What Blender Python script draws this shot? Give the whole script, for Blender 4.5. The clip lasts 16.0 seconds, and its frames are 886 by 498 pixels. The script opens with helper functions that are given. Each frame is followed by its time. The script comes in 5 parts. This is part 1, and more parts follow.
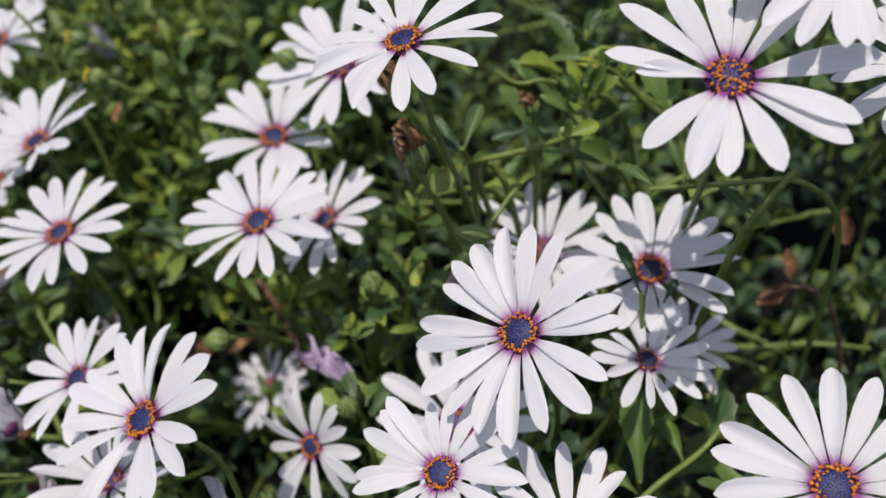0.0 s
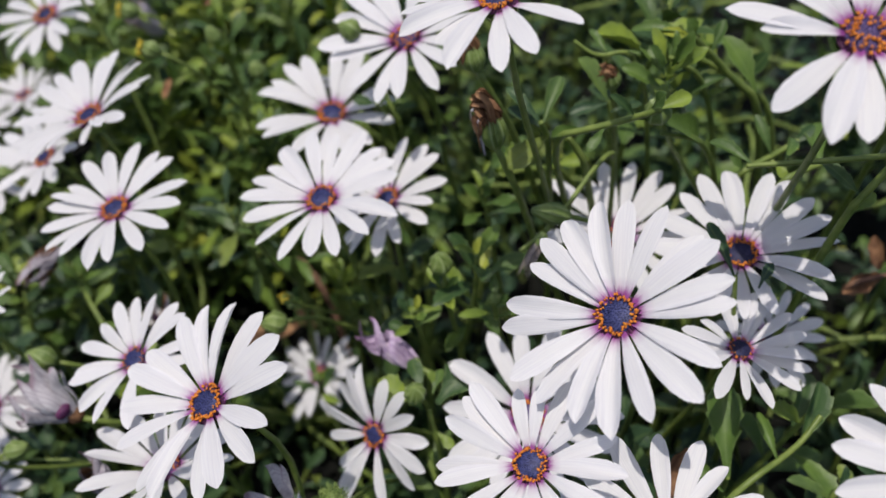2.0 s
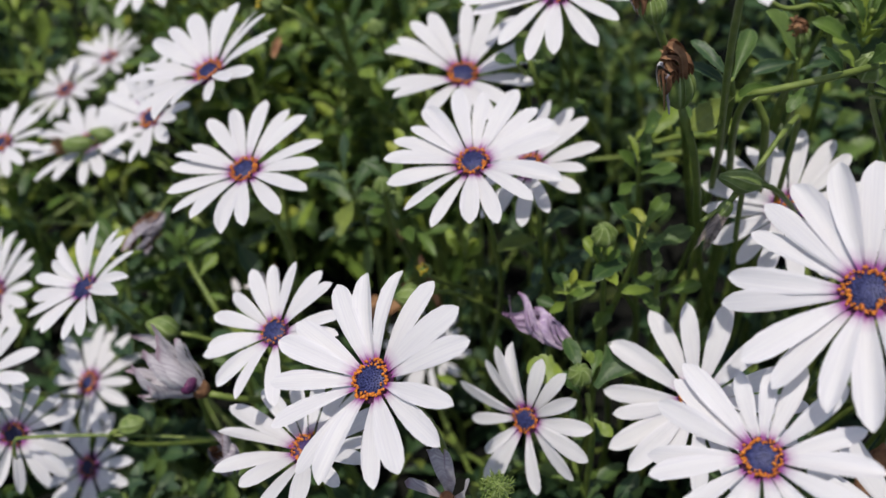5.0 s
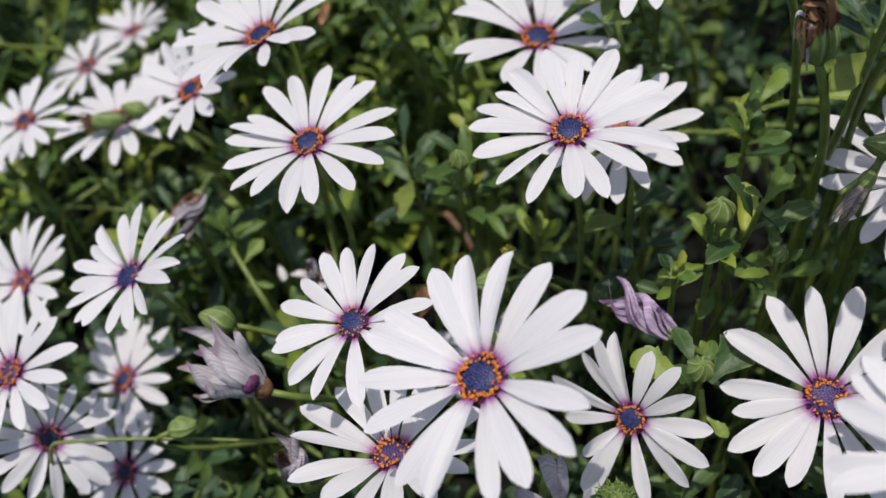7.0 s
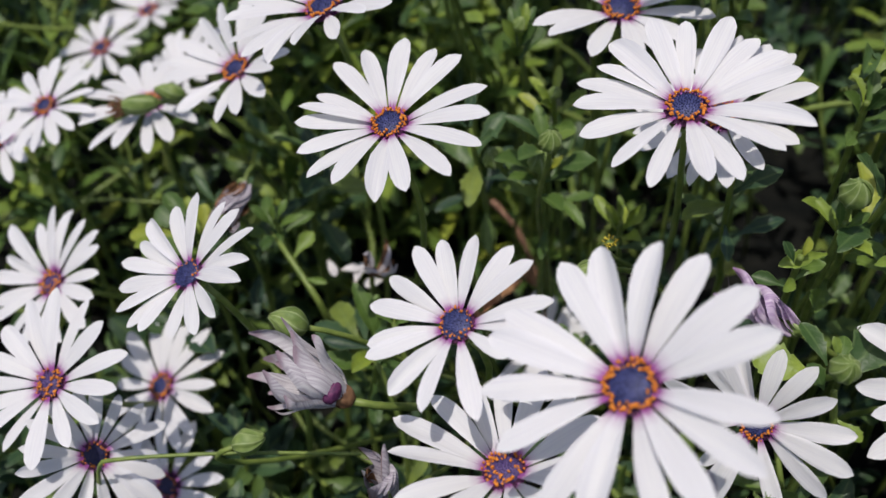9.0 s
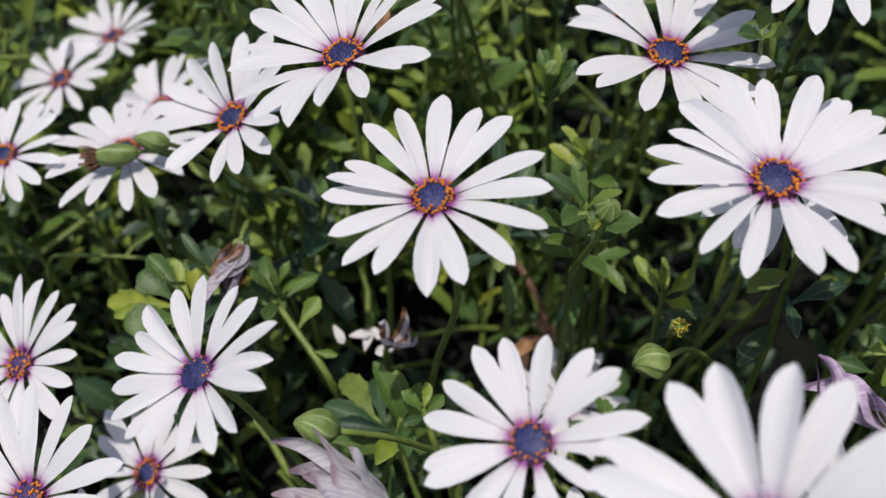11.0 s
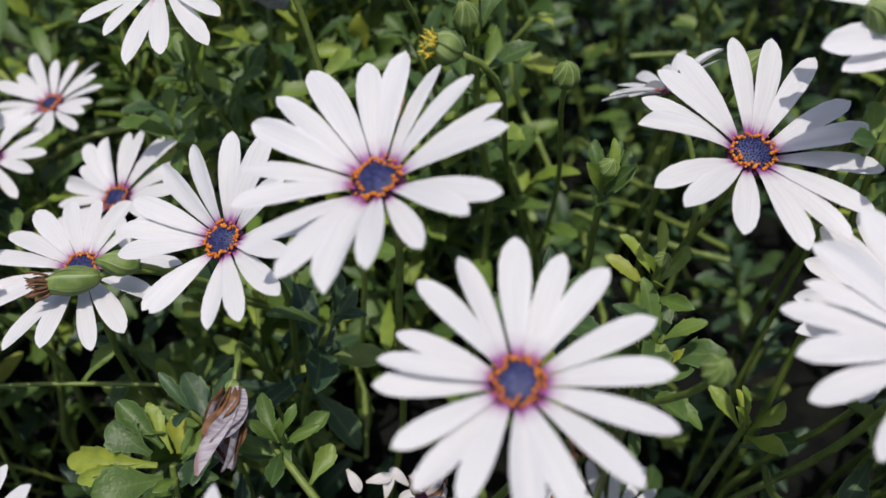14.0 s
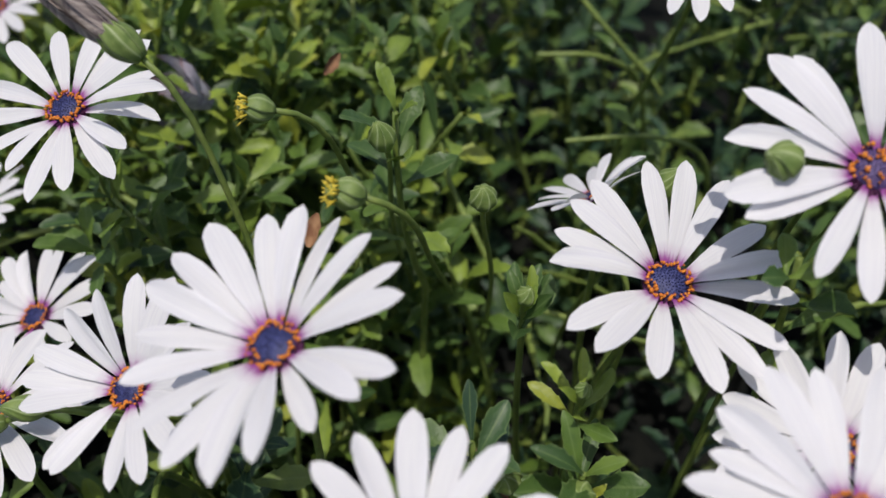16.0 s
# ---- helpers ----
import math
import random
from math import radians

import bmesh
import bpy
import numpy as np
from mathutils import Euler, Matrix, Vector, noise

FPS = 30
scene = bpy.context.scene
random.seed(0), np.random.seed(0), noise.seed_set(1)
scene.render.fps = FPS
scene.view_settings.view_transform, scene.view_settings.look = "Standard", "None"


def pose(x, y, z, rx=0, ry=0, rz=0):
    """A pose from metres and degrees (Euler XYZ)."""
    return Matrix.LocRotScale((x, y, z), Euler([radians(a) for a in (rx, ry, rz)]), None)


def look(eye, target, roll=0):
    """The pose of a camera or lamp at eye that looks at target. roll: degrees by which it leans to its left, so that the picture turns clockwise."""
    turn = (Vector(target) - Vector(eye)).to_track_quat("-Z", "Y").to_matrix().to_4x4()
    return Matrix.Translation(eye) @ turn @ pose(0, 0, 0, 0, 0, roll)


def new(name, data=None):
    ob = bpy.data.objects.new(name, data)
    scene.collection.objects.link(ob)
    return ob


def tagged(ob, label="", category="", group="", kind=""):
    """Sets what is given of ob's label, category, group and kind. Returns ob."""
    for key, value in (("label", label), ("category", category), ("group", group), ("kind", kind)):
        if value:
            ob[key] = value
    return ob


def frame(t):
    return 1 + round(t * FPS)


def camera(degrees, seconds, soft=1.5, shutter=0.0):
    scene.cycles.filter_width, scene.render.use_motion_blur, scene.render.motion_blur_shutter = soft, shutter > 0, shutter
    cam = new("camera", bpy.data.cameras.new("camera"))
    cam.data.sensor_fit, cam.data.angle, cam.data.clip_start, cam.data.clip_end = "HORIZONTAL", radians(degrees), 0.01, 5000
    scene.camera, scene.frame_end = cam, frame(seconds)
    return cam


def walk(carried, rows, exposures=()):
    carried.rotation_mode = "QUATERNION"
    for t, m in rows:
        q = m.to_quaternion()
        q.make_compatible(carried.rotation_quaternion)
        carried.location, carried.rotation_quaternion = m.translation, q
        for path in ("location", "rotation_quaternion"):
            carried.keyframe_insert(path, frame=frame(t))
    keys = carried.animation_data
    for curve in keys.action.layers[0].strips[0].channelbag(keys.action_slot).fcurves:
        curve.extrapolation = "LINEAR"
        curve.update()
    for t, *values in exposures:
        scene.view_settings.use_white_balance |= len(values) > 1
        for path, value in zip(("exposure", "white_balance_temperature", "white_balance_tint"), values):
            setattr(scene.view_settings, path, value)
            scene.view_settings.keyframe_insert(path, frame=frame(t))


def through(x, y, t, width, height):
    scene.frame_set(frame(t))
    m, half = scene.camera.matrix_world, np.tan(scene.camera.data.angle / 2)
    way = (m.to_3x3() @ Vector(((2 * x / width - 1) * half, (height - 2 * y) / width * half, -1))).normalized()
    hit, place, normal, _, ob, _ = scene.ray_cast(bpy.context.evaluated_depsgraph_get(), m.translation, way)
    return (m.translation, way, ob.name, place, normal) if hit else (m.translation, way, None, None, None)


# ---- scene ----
cam = camera(55.7, 16.0)
METRES, EYE, TILT, LEAN, TURN = 0.36, 0.45, -40.0, 0.0, 0.0
ROWS = [
    (0.0, 0.0, 0.0, 0.0, -0.0, 0.0, 0.0),
    (0.5, -0.0146, 0.0074, 0.0003, 0.59, -0.05, -0.08),
    (1.0, -0.0315, 0.0214, -0.0084, 0.9, -0.18, -0.25),
    (1.5, -0.0457, 0.0379, -0.0118, 1.14, -0.41, -0.45),
    (2.0, -0.0555, 0.0478, -0.016, 1.44, -0.37, -0.7),
    (2.5, -0.0763, 0.0634, -0.0203, 1.66, -0.52, -1.07),
    (3.0, -0.1015, 0.0605, -0.0162, 2.04, -0.57, -1.48),
    (3.5, -0.1352, 0.0607, -0.0186, 2.46, -0.68, -1.8),
    (4.0, -0.1584, 0.0723, -0.024, 2.81, -0.92, -1.95),
    (6.5, -0.2619, 0.1864, -0.05, 2.86, -1.84, -1.55),
    (7.0, -0.2876, 0.204, -0.051, 2.69, -2.01, -1.41),
    (7.5, -0.3108, 0.2246, -0.0551, 2.47, -2.26, -1.24),
    (8.0, -0.3436, 0.2382, -0.0585, 2.17, -2.49, -1.02),
    (8.5, -0.3714, 0.2564, -0.0611, 1.68, -2.61, -0.85),
    (11.0, -0.48, 0.3753, 0.0124, -3.05, -2.92, -0.01),
    (11.5, -0.5003, 0.4046, 0.0183, -4.04, -2.95, 0.07),
    (12.0, -0.5224, 0.4311, 0.0313, -4.94, -3.11, 0.22),
    (12.5, -0.5418, 0.4559, 0.0481, -5.72, -3.34, 0.44),
    (13.0, -0.5566, 0.4895, 0.064, -6.45, -3.46, 0.85),
    (13.5, -0.563, 0.5178, 0.0916, -7.16, -3.42, 1.24),
    (14.0, -0.5588, 0.5312, 0.1246, -7.86, -3.41, 1.66),
    (14.5, -0.5464, 0.5458, 0.1501, -8.39, -3.32, 2.06),
    (15.0, -0.5388, 0.5407, 0.1794, -8.86, -2.98, 2.55),
    (15.5, -0.5287, 0.5403, 0.1933, -9.15, -2.66, 3.0),
    (16.0, -0.5013, 0.543, 0.2151, -9.36, -2.36, 3.34),
]
EXPOSURE = ((0.0, -0.06, 6400, 12.5), (16.0, -0.04, 6350, 12.5))
walk(cam, [(t, pose(0, 0, EYE, TILT, LEAN, TURN) @ pose(METRES * x, METRES * y, METRES * z, 90 + pitch, roll, yaw)) for t, x, y, z, yaw, pitch, roll in ROWS], EXPOSURE)
cam.data.dof.use_dof, cam.data.dof.focus_distance, cam.data.dof.aperture_fstop = True, 0.250, 8.8

# ---- light ----
SUN = Vector((-0.14, -0.22, 0.965)).normalized()
world = bpy.data.worlds.new("world")
scene.world = world
world.use_nodes = True
sky = world.node_tree.nodes.new("ShaderNodeTexSky")
sky.sky_type, sky.sun_disc = "NISHITA", False
sky.sun_elevation, sky.sun_rotation = math.asin(SUN.z), math.atan2(SUN.x, SUN.y)
sky.air_density, sky.dust_density = 0.75, 2.2
backg = world.node_tree.nodes["Background"]
world.node_tree.links.new(sky.outputs[0], backg.inputs[0])
backg.inputs[1].default_value = 0.128
sun = new("sun", bpy.data.lights.new("sun", "SUN"))
sun.data.energy, sun.data.angle, sun.data.color = 3.32, radians(0.53), (1.0, 0.945, 0.85)
sun.matrix_world = look((0, 0, 0), -SUN)


# ---- materials ----
class Nodes:
    """A small writer for node materials."""

    def __init__(self, name):
        self.mat = bpy.data.materials.new(name)
        self.mat.use_nodes = True
        self.tree = self.mat.node_tree
        self.bsdf = self.tree.nodes["Principled BSDF"]
        self.out = self.tree.nodes["Material Output"]

    def add(self, kind, links=(), **values):
        node = self.tree.nodes.new(kind)
        for key, value in values.items():
            if key in ("operation", "blend_type", "data_type", "noise_dimensions", "wave_type", "bands_direction", "feature", "interpolation_type"):
                setattr(node, key, value)
            else:
                node.inputs[key.replace("_", " ")].default_value = value
        for socket, source in links:
            self.tree.links.new(source, node.inputs[socket])
        return node

    def ramp(self, source, *stops):
        node = self.tree.nodes.new("ShaderNodeValToRGB")
        points = node.color_ramp.elements
        while len(points) < len(stops):
            points.new(0.5)
        for point, (at, colour) in zip(points, stops):
            point.position, point.color = at, (*colour, 1)
        self.tree.links.new(source, node.inputs[0])
        return node.outputs[0]

    def mix(self, factor, a, b, mode="MIX"):
        node = self.tree.nodes.new("ShaderNodeMix")
        node.data_type, node.blend_type = "RGBA", mode
        for socket, value in ((node.inputs[0], factor), (node.inputs[6], a), (node.inputs[7], b)):
            if isinstance(value, (int, float)):
                socket.default_value = value
            elif isinstance(value, tuple):
                socket.default_value = (*value, 1)
            else:
                self.tree.links.new(value, socket)
        return node.outputs[2]

    def noise(self, scale, detail=3.0, vector=None):
        return self.add("ShaderNodeTexNoise", [("Vector", vector)] if vector else [], Scale=scale, Detail=detail).outputs["Fac"]

    def finish(self, colour, rough=0.6, bump=None, depth=0.0004, strength=0.4, through=0.0, through_colour=None, specular=0.4, sheen=0.0):
        b = self.bsdf
        if isinstance(colour, tuple):
            b.inputs["Base Color"].default_value = (*colour, 1)
        else:
            self.tree.links.new(colour, b.inputs["Base Color"])
        if isinstance(rough, (int, float)):
            b.inputs["Roughness"].default_value = rough
        else:
            self.tree.links.new(rough, b.inputs["Roughness"])
        b.inputs["Specular IOR Level"].default_value = specular
        b.inputs["Sheen Weight"].default_value = sheen
        if bump is not None:
            node = self.add("ShaderNodeBump", [("Height", bump)], Strength=strength, Distance=depth)
            self.tree.links.new(node.outputs[0], b.inputs["Normal"])
        if through:
            glow = self.add("ShaderNodeBsdfTranslucent")
            source = through_colour if through_colour is not None else colour
            if isinstance(source, tuple):
                glow.inputs["Color"].default_value = (*source, 1)
            else:
                self.tree.links.new(source, glow.inputs["Color"])
            mixer = self.add("ShaderNodeMixShader", [(1, b.outputs[0]), (2, glow.outputs[0])], Fac=through)
            self.tree.links.new(mixer.outputs[0], self.out.inputs["Surface"])
        return self.mat


def petal_material(name, white, base, vein, through=0.34):
    """Thin ray petal: along x from its base, fine lengthwise veins, a magenta foot."""
    n = Nodes(name)
    gen = n.add("ShaderNodeTexCoord").outputs["Generated"]
    split = n.add("ShaderNodeSeparateXYZ", [("Vector", gen)])
    rnd = n.add("ShaderNodeObjectInfo").outputs["Random"]
    stretch = n.add("ShaderNodeMapping", [("Vector", gen)], Scale=(1.1, 20.0, 1.0))
    offset = n.add("ShaderNodeVectorMath", [(0, stretch.outputs[0]), (1, rnd)], operation="ADD").outputs[0]
    streak = n.noise(1.0, 2.0, offset)
    veins = n.ramp(streak, (0.34, vein), (0.62, white))
    blotch = n.noise(3.0, 4.0, gen)
    tint = n.mix(n.ramp(blotch, (0.35, (0, 0, 0)), (0.75, (0.22, 0.22, 0.22))), veins, vein)
    jag = n.add("ShaderNodeMath", [(0, streak)], operation="MULTIPLY")
    jag.inputs[1].default_value = -0.14
    along = n.add("ShaderNodeMath", [(0, split.outputs[0]), (1, jag.outputs[0])], operation="ADD").outputs[0]
    foot = n.ramp(along, (0.00, (1, 1, 1)), (0.025, (0.75, 0.75, 0.75)), (0.075, (0.24, 0.24, 0.24)), (0.16, (0.0, 0.0, 0.0)))
    colour = n.mix(foot, tint, base)
    return n.finish(colour, 0.55, streak, 0.0003, 0.24, through, colour, 0.3, 0.1)


PETAL = petal_material("white_petal", (0.84, 0.83, 0.83), (0.36, 0.09, 0.34), (0.765, 0.75, 0.78))
WILTED = petal_material("wilted_mauve_petal", (0.62, 0.52, 0.63), (0.30, 0.18, 0.30), (0.36, 0.24, 0.42), 0.2)
FADED = petal_material("faded_grey_petal", (0.58, 0.56, 0.57), (0.30, 0.22, 0.26), (0.36, 0.32, 0.36), 0.2)


WITHERED = petal_material("withered_grey_petal", (0.46, 0.43, 0.46), (0.22, 0.14, 0.14), (0.24, 0.20, 0.24), 0.12)
PAPER = petal_material("papery_white_petal", (0.76, 0.74, 0.73), (0.62, 0.56, 0.50), (0.58, 0.54, 0.54), 0.25)


def speckled(name, a, b, scale, rough=0.6, depth=0.0005, strength=0.5, through=0.0, specular=0.35, margin=None):
    """Two colours mottled in real-world size, varied from piece to piece."""
    n = Nodes(name)
    geo = n.add("ShaderNodeNewGeometry")
    spot = n.noise(scale, 5.0, geo.outputs["Position"])
    colour = n.mix(n.ramp(spot, (0.35, (0, 0, 0)), (0.68, (1, 1, 1))), a, b)
    drift = n.ramp(geo.outputs["Random Per Island"], (0.0, (0.72, 0.74, 0.7)), (1.0, (1.18, 1.15, 1.1)))
    colour = n.mix(1.0, colour, drift, "MULTIPLY")
    if margin:
        edge = n.add("ShaderNodeAttribute")
        edge.attribute_name = "rib"
        colour = n.mix(n.ramp(edge.outputs["Fac"], (0.55, (0, 0, 0)), (1.0, (0.75, 0.75, 0.75))), colour, margin)
    return n.finish(colour, rough, spot, depth, strength, through, None, specular)


def leaf_material(name, dark, mid, pale, through=0.09):
    """Leaf: varied hue from leaf to leaf, its dark end standing in for shade, paler midrib, fine grain."""
    n = Nodes(name)
    geo = n.add("ShaderNodeNewGeometry")
    info = n.add("ShaderNodeObjectInfo")
    chance = n.add("ShaderNodeMath", [(0, geo.outputs["Random Per Island"]), (1, info.outputs["Random"])], operation="ADD")
    fract = n.add("ShaderNodeMath", [(0, chance.outputs[0])], operation="FRACT").outputs[0]
    hue = n.ramp(fract, (0.0, dark), (0.62, mid), (0.92, pale), (1.0, (pale[0] * 1.35, pale[1] * 1.1, pale[2])))
    blot = n.noise(160.0, 4.0, geo.outputs["Position"])
    grain = n.noise(700.0, 3.0, geo.outputs["Position"])
    colour = n.mix(n.ramp(blot, (0.3, (0, 0, 0)), (0.75, (0.5, 0.5, 0.5))), hue, dark)
    rib = n.add("ShaderNodeAttribute")
    rib.attribute_name = "rib"
    ribbed = n.mix(n.ramp(rib.outputs["Fac"], (0.80, (0, 0, 0)), (1.0, (0.32, 0.32, 0.32))), colour, (0.17, 0.24, 0.08))
    margin = n.add("ShaderNodeMath", [(0, rib.outputs["Fac"])], operation="MULTIPLY")
    margin.inputs[1].default_value = -1.0
    edged = n.mix(n.ramp(margin.outputs[0], (0.15, (0, 0, 0)), (0.9, (0.32, 0.32, 0.32))), ribbed, (0.24, 0.32, 0.12))
    glow = n.mix(1.0, edged, (1.25, 1.35, 0.60), "MULTIPLY")
    return n.finish(edged, 0.45, grain, 0.0005, 0.5, through, glow, 0.32)


# leaf greens kept low and bluish, with shade put into the colour
LEAF = leaf_material("green_leaf", (0.020, 0.046, 0.027), (0.048, 0.094, 0.033), (0.135, 0.205, 0.038))
# yellower, lighter copy for leaves in the sun, the light put into its tones
LIT_LEAF = leaf_material("lit_tone_leaf", (0.030, 0.066, 0.020), (0.098, 0.165, 0.026), (0.235, 0.310, 0.038))
STEM = speckled("green_stem", (0.118, 0.172, 0.036), (0.205, 0.262, 0.060), 220.0, 0.45)
CALYX = speckled("green_bract", (0.120, 0.185, 0.042), (0.215, 0.285, 0.080), 300.0, 0.55, 0.0004, margin=(0.330, 0.390, 0.190))
DISC = speckled("blue_disc", (0.014, 0.017, 0.075), (0.058, 0.068, 0.200), 900.0, 0.55, 0.0003)
DARK_DISC = speckled("navy_disc", (0.012, 0.013, 0.045), (0.035, 0.035, 0.100), 900.0, 0.6, 0.0003)
RIPE_DISC = speckled("violet_disc", (0.050, 0.030, 0.120), (0.110, 0.075, 0.200), 900.0, 0.6, 0.0003)
CLOSED = petal_material("closed_striped_petal", (0.42, 0.36, 0.31), (0.22, 0.20, 0.11), (0.12, 0.09, 0.09), 0.15)
COLLAR = speckled("dark_purple_collar", (0.050, 0.012, 0.050), (0.120, 0.030, 0.090), 700.0, 0.6)
ANTHER = speckled("orange_anther", (0.42, 0.110, 0.014), (0.64, 0.240, 0.028), 900.0, 0.65)
YELLOW = speckled("yellow_floret", (0.50, 0.38, 0.030), (0.66, 0.53, 0.065), 600.0, 0.6)
DRY = speckled("dry_brown_petal", (0.100, 0.045, 0.022), (0.270, 0.140, 0.070), 350.0, 0.75, 0.0006, 0.7, 0.1)
RUST = speckled("rusty_dead_leaf", (0.200, 0.090, 0.045), (0.420, 0.250, 0.130), 220.0, 0.75, 0.0006, 0.6, 0.1)
TWIG = speckled("reddish_twig", (0.130, 0.060, 0.040), (0.300, 0.170, 0.110), 300.0, 0.8)
# near-black base: deep shade between the plants is put into the soil colour
SOIL = speckled("shade_black_soil", (0.006, 0.007, 0.007), (0.016, 0.016, 0.014), 60.0, 0.95, 0.006, 0.9, 0.0, 0.06)


# ---- building helpers ----
def link_mesh(name, mesh, material, parent=None, matrix=None, label=""):
    ob = new(name, mesh)
    if not mesh.materials:
        mesh.materials.append(material)
    ob.parent = parent
    if matrix is not None:
        ob.matrix_basis = matrix
    return tagged(ob, label)


def part(name, bm, material, parent, label="", smooth=True):
    mesh = bpy.data.meshes.new(name)
    for f in bm.faces:
        f.smooth = smooth
    bm.to_mesh(mesh)
    bm.free()
    return link_mesh(name, mesh, material, parent, None, label)


def thing(name, base, label, category, group=""):
    ob = new(name)
    ob.empty_display_size = 0.01
    ob.location = base
    return tagged(ob, label, category, group)


def curve_points(a, b, c, d, count=12):
    """Points of a cubic curve with the given handles."""
    pts = []
    for i in range(count + 1):
        t = i / count
        s = 1 - t
        pts.append(Vector(a) * s ** 3 + Vector(b) * (3 * s * s * t) + Vector(c) * (3 * s * t * t) + Vector(d) * t ** 3)
    return pts


def tube(bm, pts, radii, sides=7):
    """A closed round rod along points."""
    rings = []
    side = Vector((1, 0, 0))
    for i, p in enumerate(pts):
        d = (pts[min(i + 1, len(pts) - 1)] - pts[max(i - 1, 0)]).normalized()
        side = (side - d * side.dot(d)).normalized() if abs(side.dot(d)) < 0.99 else d.orthogonal().normalized()
        up = d.cross(side)
        r = radii[i] if isinstance(radii, (list, tuple)) else radii
        rings.append([bm.verts.new(p + (side * math.cos(k * math.tau / sides) + up * math.sin(k * math.tau / sides)) * r) for k in range(sides)])
    for a, b in zip(rings, rings[1:]):
        for k in range(sides):
            bm.faces.new((a[k], a[(k + 1) % sides], b[(k + 1) % sides], b[k]))
    bm.faces.new(rings[0][::-1])
    bm.faces.new(rings[-1])
    return bm


def basis(n, at=(0, 0, 0)):
    """A frame whose z is n and whose x lies level with the world's x."""
    n = Vector(n).normalized()
    u = (Vector((1, 0, 0)) - n * n.x).normalized()
    v = n.cross(u)
    return Matrix.Translation(at) @ Matrix((u, v, n)).transposed().to_4x4()


def petal_mesh(name, rise, fall, cup, twist, notch, slim, rng):
    """A unit-long ray petal along +x: narrow foot, widest past the middle, two ridges."""
    stations = (0.0, 0.10, 0.24, 0.42, 0.60, 0.76, 0.89, 0.965, 1.0)
    widths = (0.028, 0.048, 0.080, 0.114, 0.132, 0.129, 0.100, 0.058, 0.014)
    verts, faces = [], []
    skew = rng.uniform(-0.03, 0.03)
    for s, w in zip(stations, widths):
        for j, y in enumerate((-1.0, -0.55, 0.0, 0.55, 1.0)):
            ridge = (0.000, 0.034, 0.002, 0.034, 0.000)[j]
            z = rise * s - fall * s * s + cup * y * y * w * 2 + ridge * math.sin(math.pi * min(s * 1.05, 1.0))
            z += twist * y * w * s + rng.uniform(-0.004, 0.004)
            x = s - (notch if j == 2 and s > 0.95 else 0.0) - 0.012 * abs(y) * (s > 0.9)
            verts.append((x, y * w * slim * 0.87 + skew * s * s, z))
    for i in range(len(stations) - 1):
        for j in range(4):
            a = i * 5 + j
            faces.append((a, a + 5, a + 6, a + 1))
    mesh = bpy.data.meshes.new(name)
    mesh.from_pydata(verts, [], faces)
    mesh.polygons.foreach_set("use_smooth", [True] * len(faces))
    return mesh


rng = random.Random(11)
RISES = [rng.uniform(0.08, 0.20) for _ in range(10)]
PETALS = [petal_mesh("petal", rise, rise + rng.uniform(-0.03, 0.04), rng.uniform(0.0, 0.35), rng.uniform(-0.25, 0.25),
                     rng.choice((0.0, 0.012, 0.02)), rng.uniform(0.92, 1.08), rng) for rise in RISES]
for m in PETALS:
    m.materials.append(PETAL)


def blob(bm, at, radius, stretch=(1, 1, 1), turn=None, detail=1):
    m = Matrix.Translation(at) @ (turn.to_4x4() if turn is not None else Matrix.Identity(4)) @ Matrix.Diagonal((*stretch, 1))
    bmesh.ops.create_icosphere(bm, subdivisions=detail, radius=radius, matrix=m)


def disc_mesh(name, seed, material):
    """The domed eye of the flower, radius 1, packed with small florets in spirals."""
    r = random.Random(seed)
    bm = bmesh.new()
    bmesh.ops.create_uvsphere(bm, u_segments=20, v_segments=10, radius=1.0, matrix=Matrix.Diagonal((1.0, 1.0, 0.34, 1)))
    for i in range(110):
        d = math.sqrt((i + 0.5) / 110)
        a = i * 2.39996
        z = 0.34 * math.sqrt(max(0.0, 1 - d * d * 0.94))
        out = Vector((math.cos(a) * d, math.sin(a) * d, z))
        q = Vector((math.cos(a) * d * 0.5, math.sin(a) * d * 0.5, 1)).to_track_quat("Z", "Y").to_matrix()
        k = r.uniform(0.85, 1.15) * 0.075
        m = Matrix.Translation(out) @ q.to_4x4()
        bmesh.ops.create_cone(bm, segments=5, radius1=k, radius2=k * 0.45, depth=0.20, matrix=m, cap_ends=True, cap_tris=False)
    mesh = bpy.data.meshes.new(name)
    bm.to_mesh(mesh)
    bm.free()
    mesh.materials.append(material)
    return mesh


def anther_mesh(name, seed):
    """One pollen-bearing anther, a lumpy grain, radius 1."""
    r = random.Random(seed)
    bm = bmesh.new()
    bmesh.ops.create_icosphere(bm, subdivisions=1, radius=1.0)
    for v in bm.verts:
        v.co *= r.uniform(0.82, 1.15)
    for f in bm.faces:
        f.smooth = True
    mesh = bpy.data.meshes.new(name)
    bm.to_mesh(mesh)
    bm.free()
    mesh.materials.append(ANTHER)
    return mesh


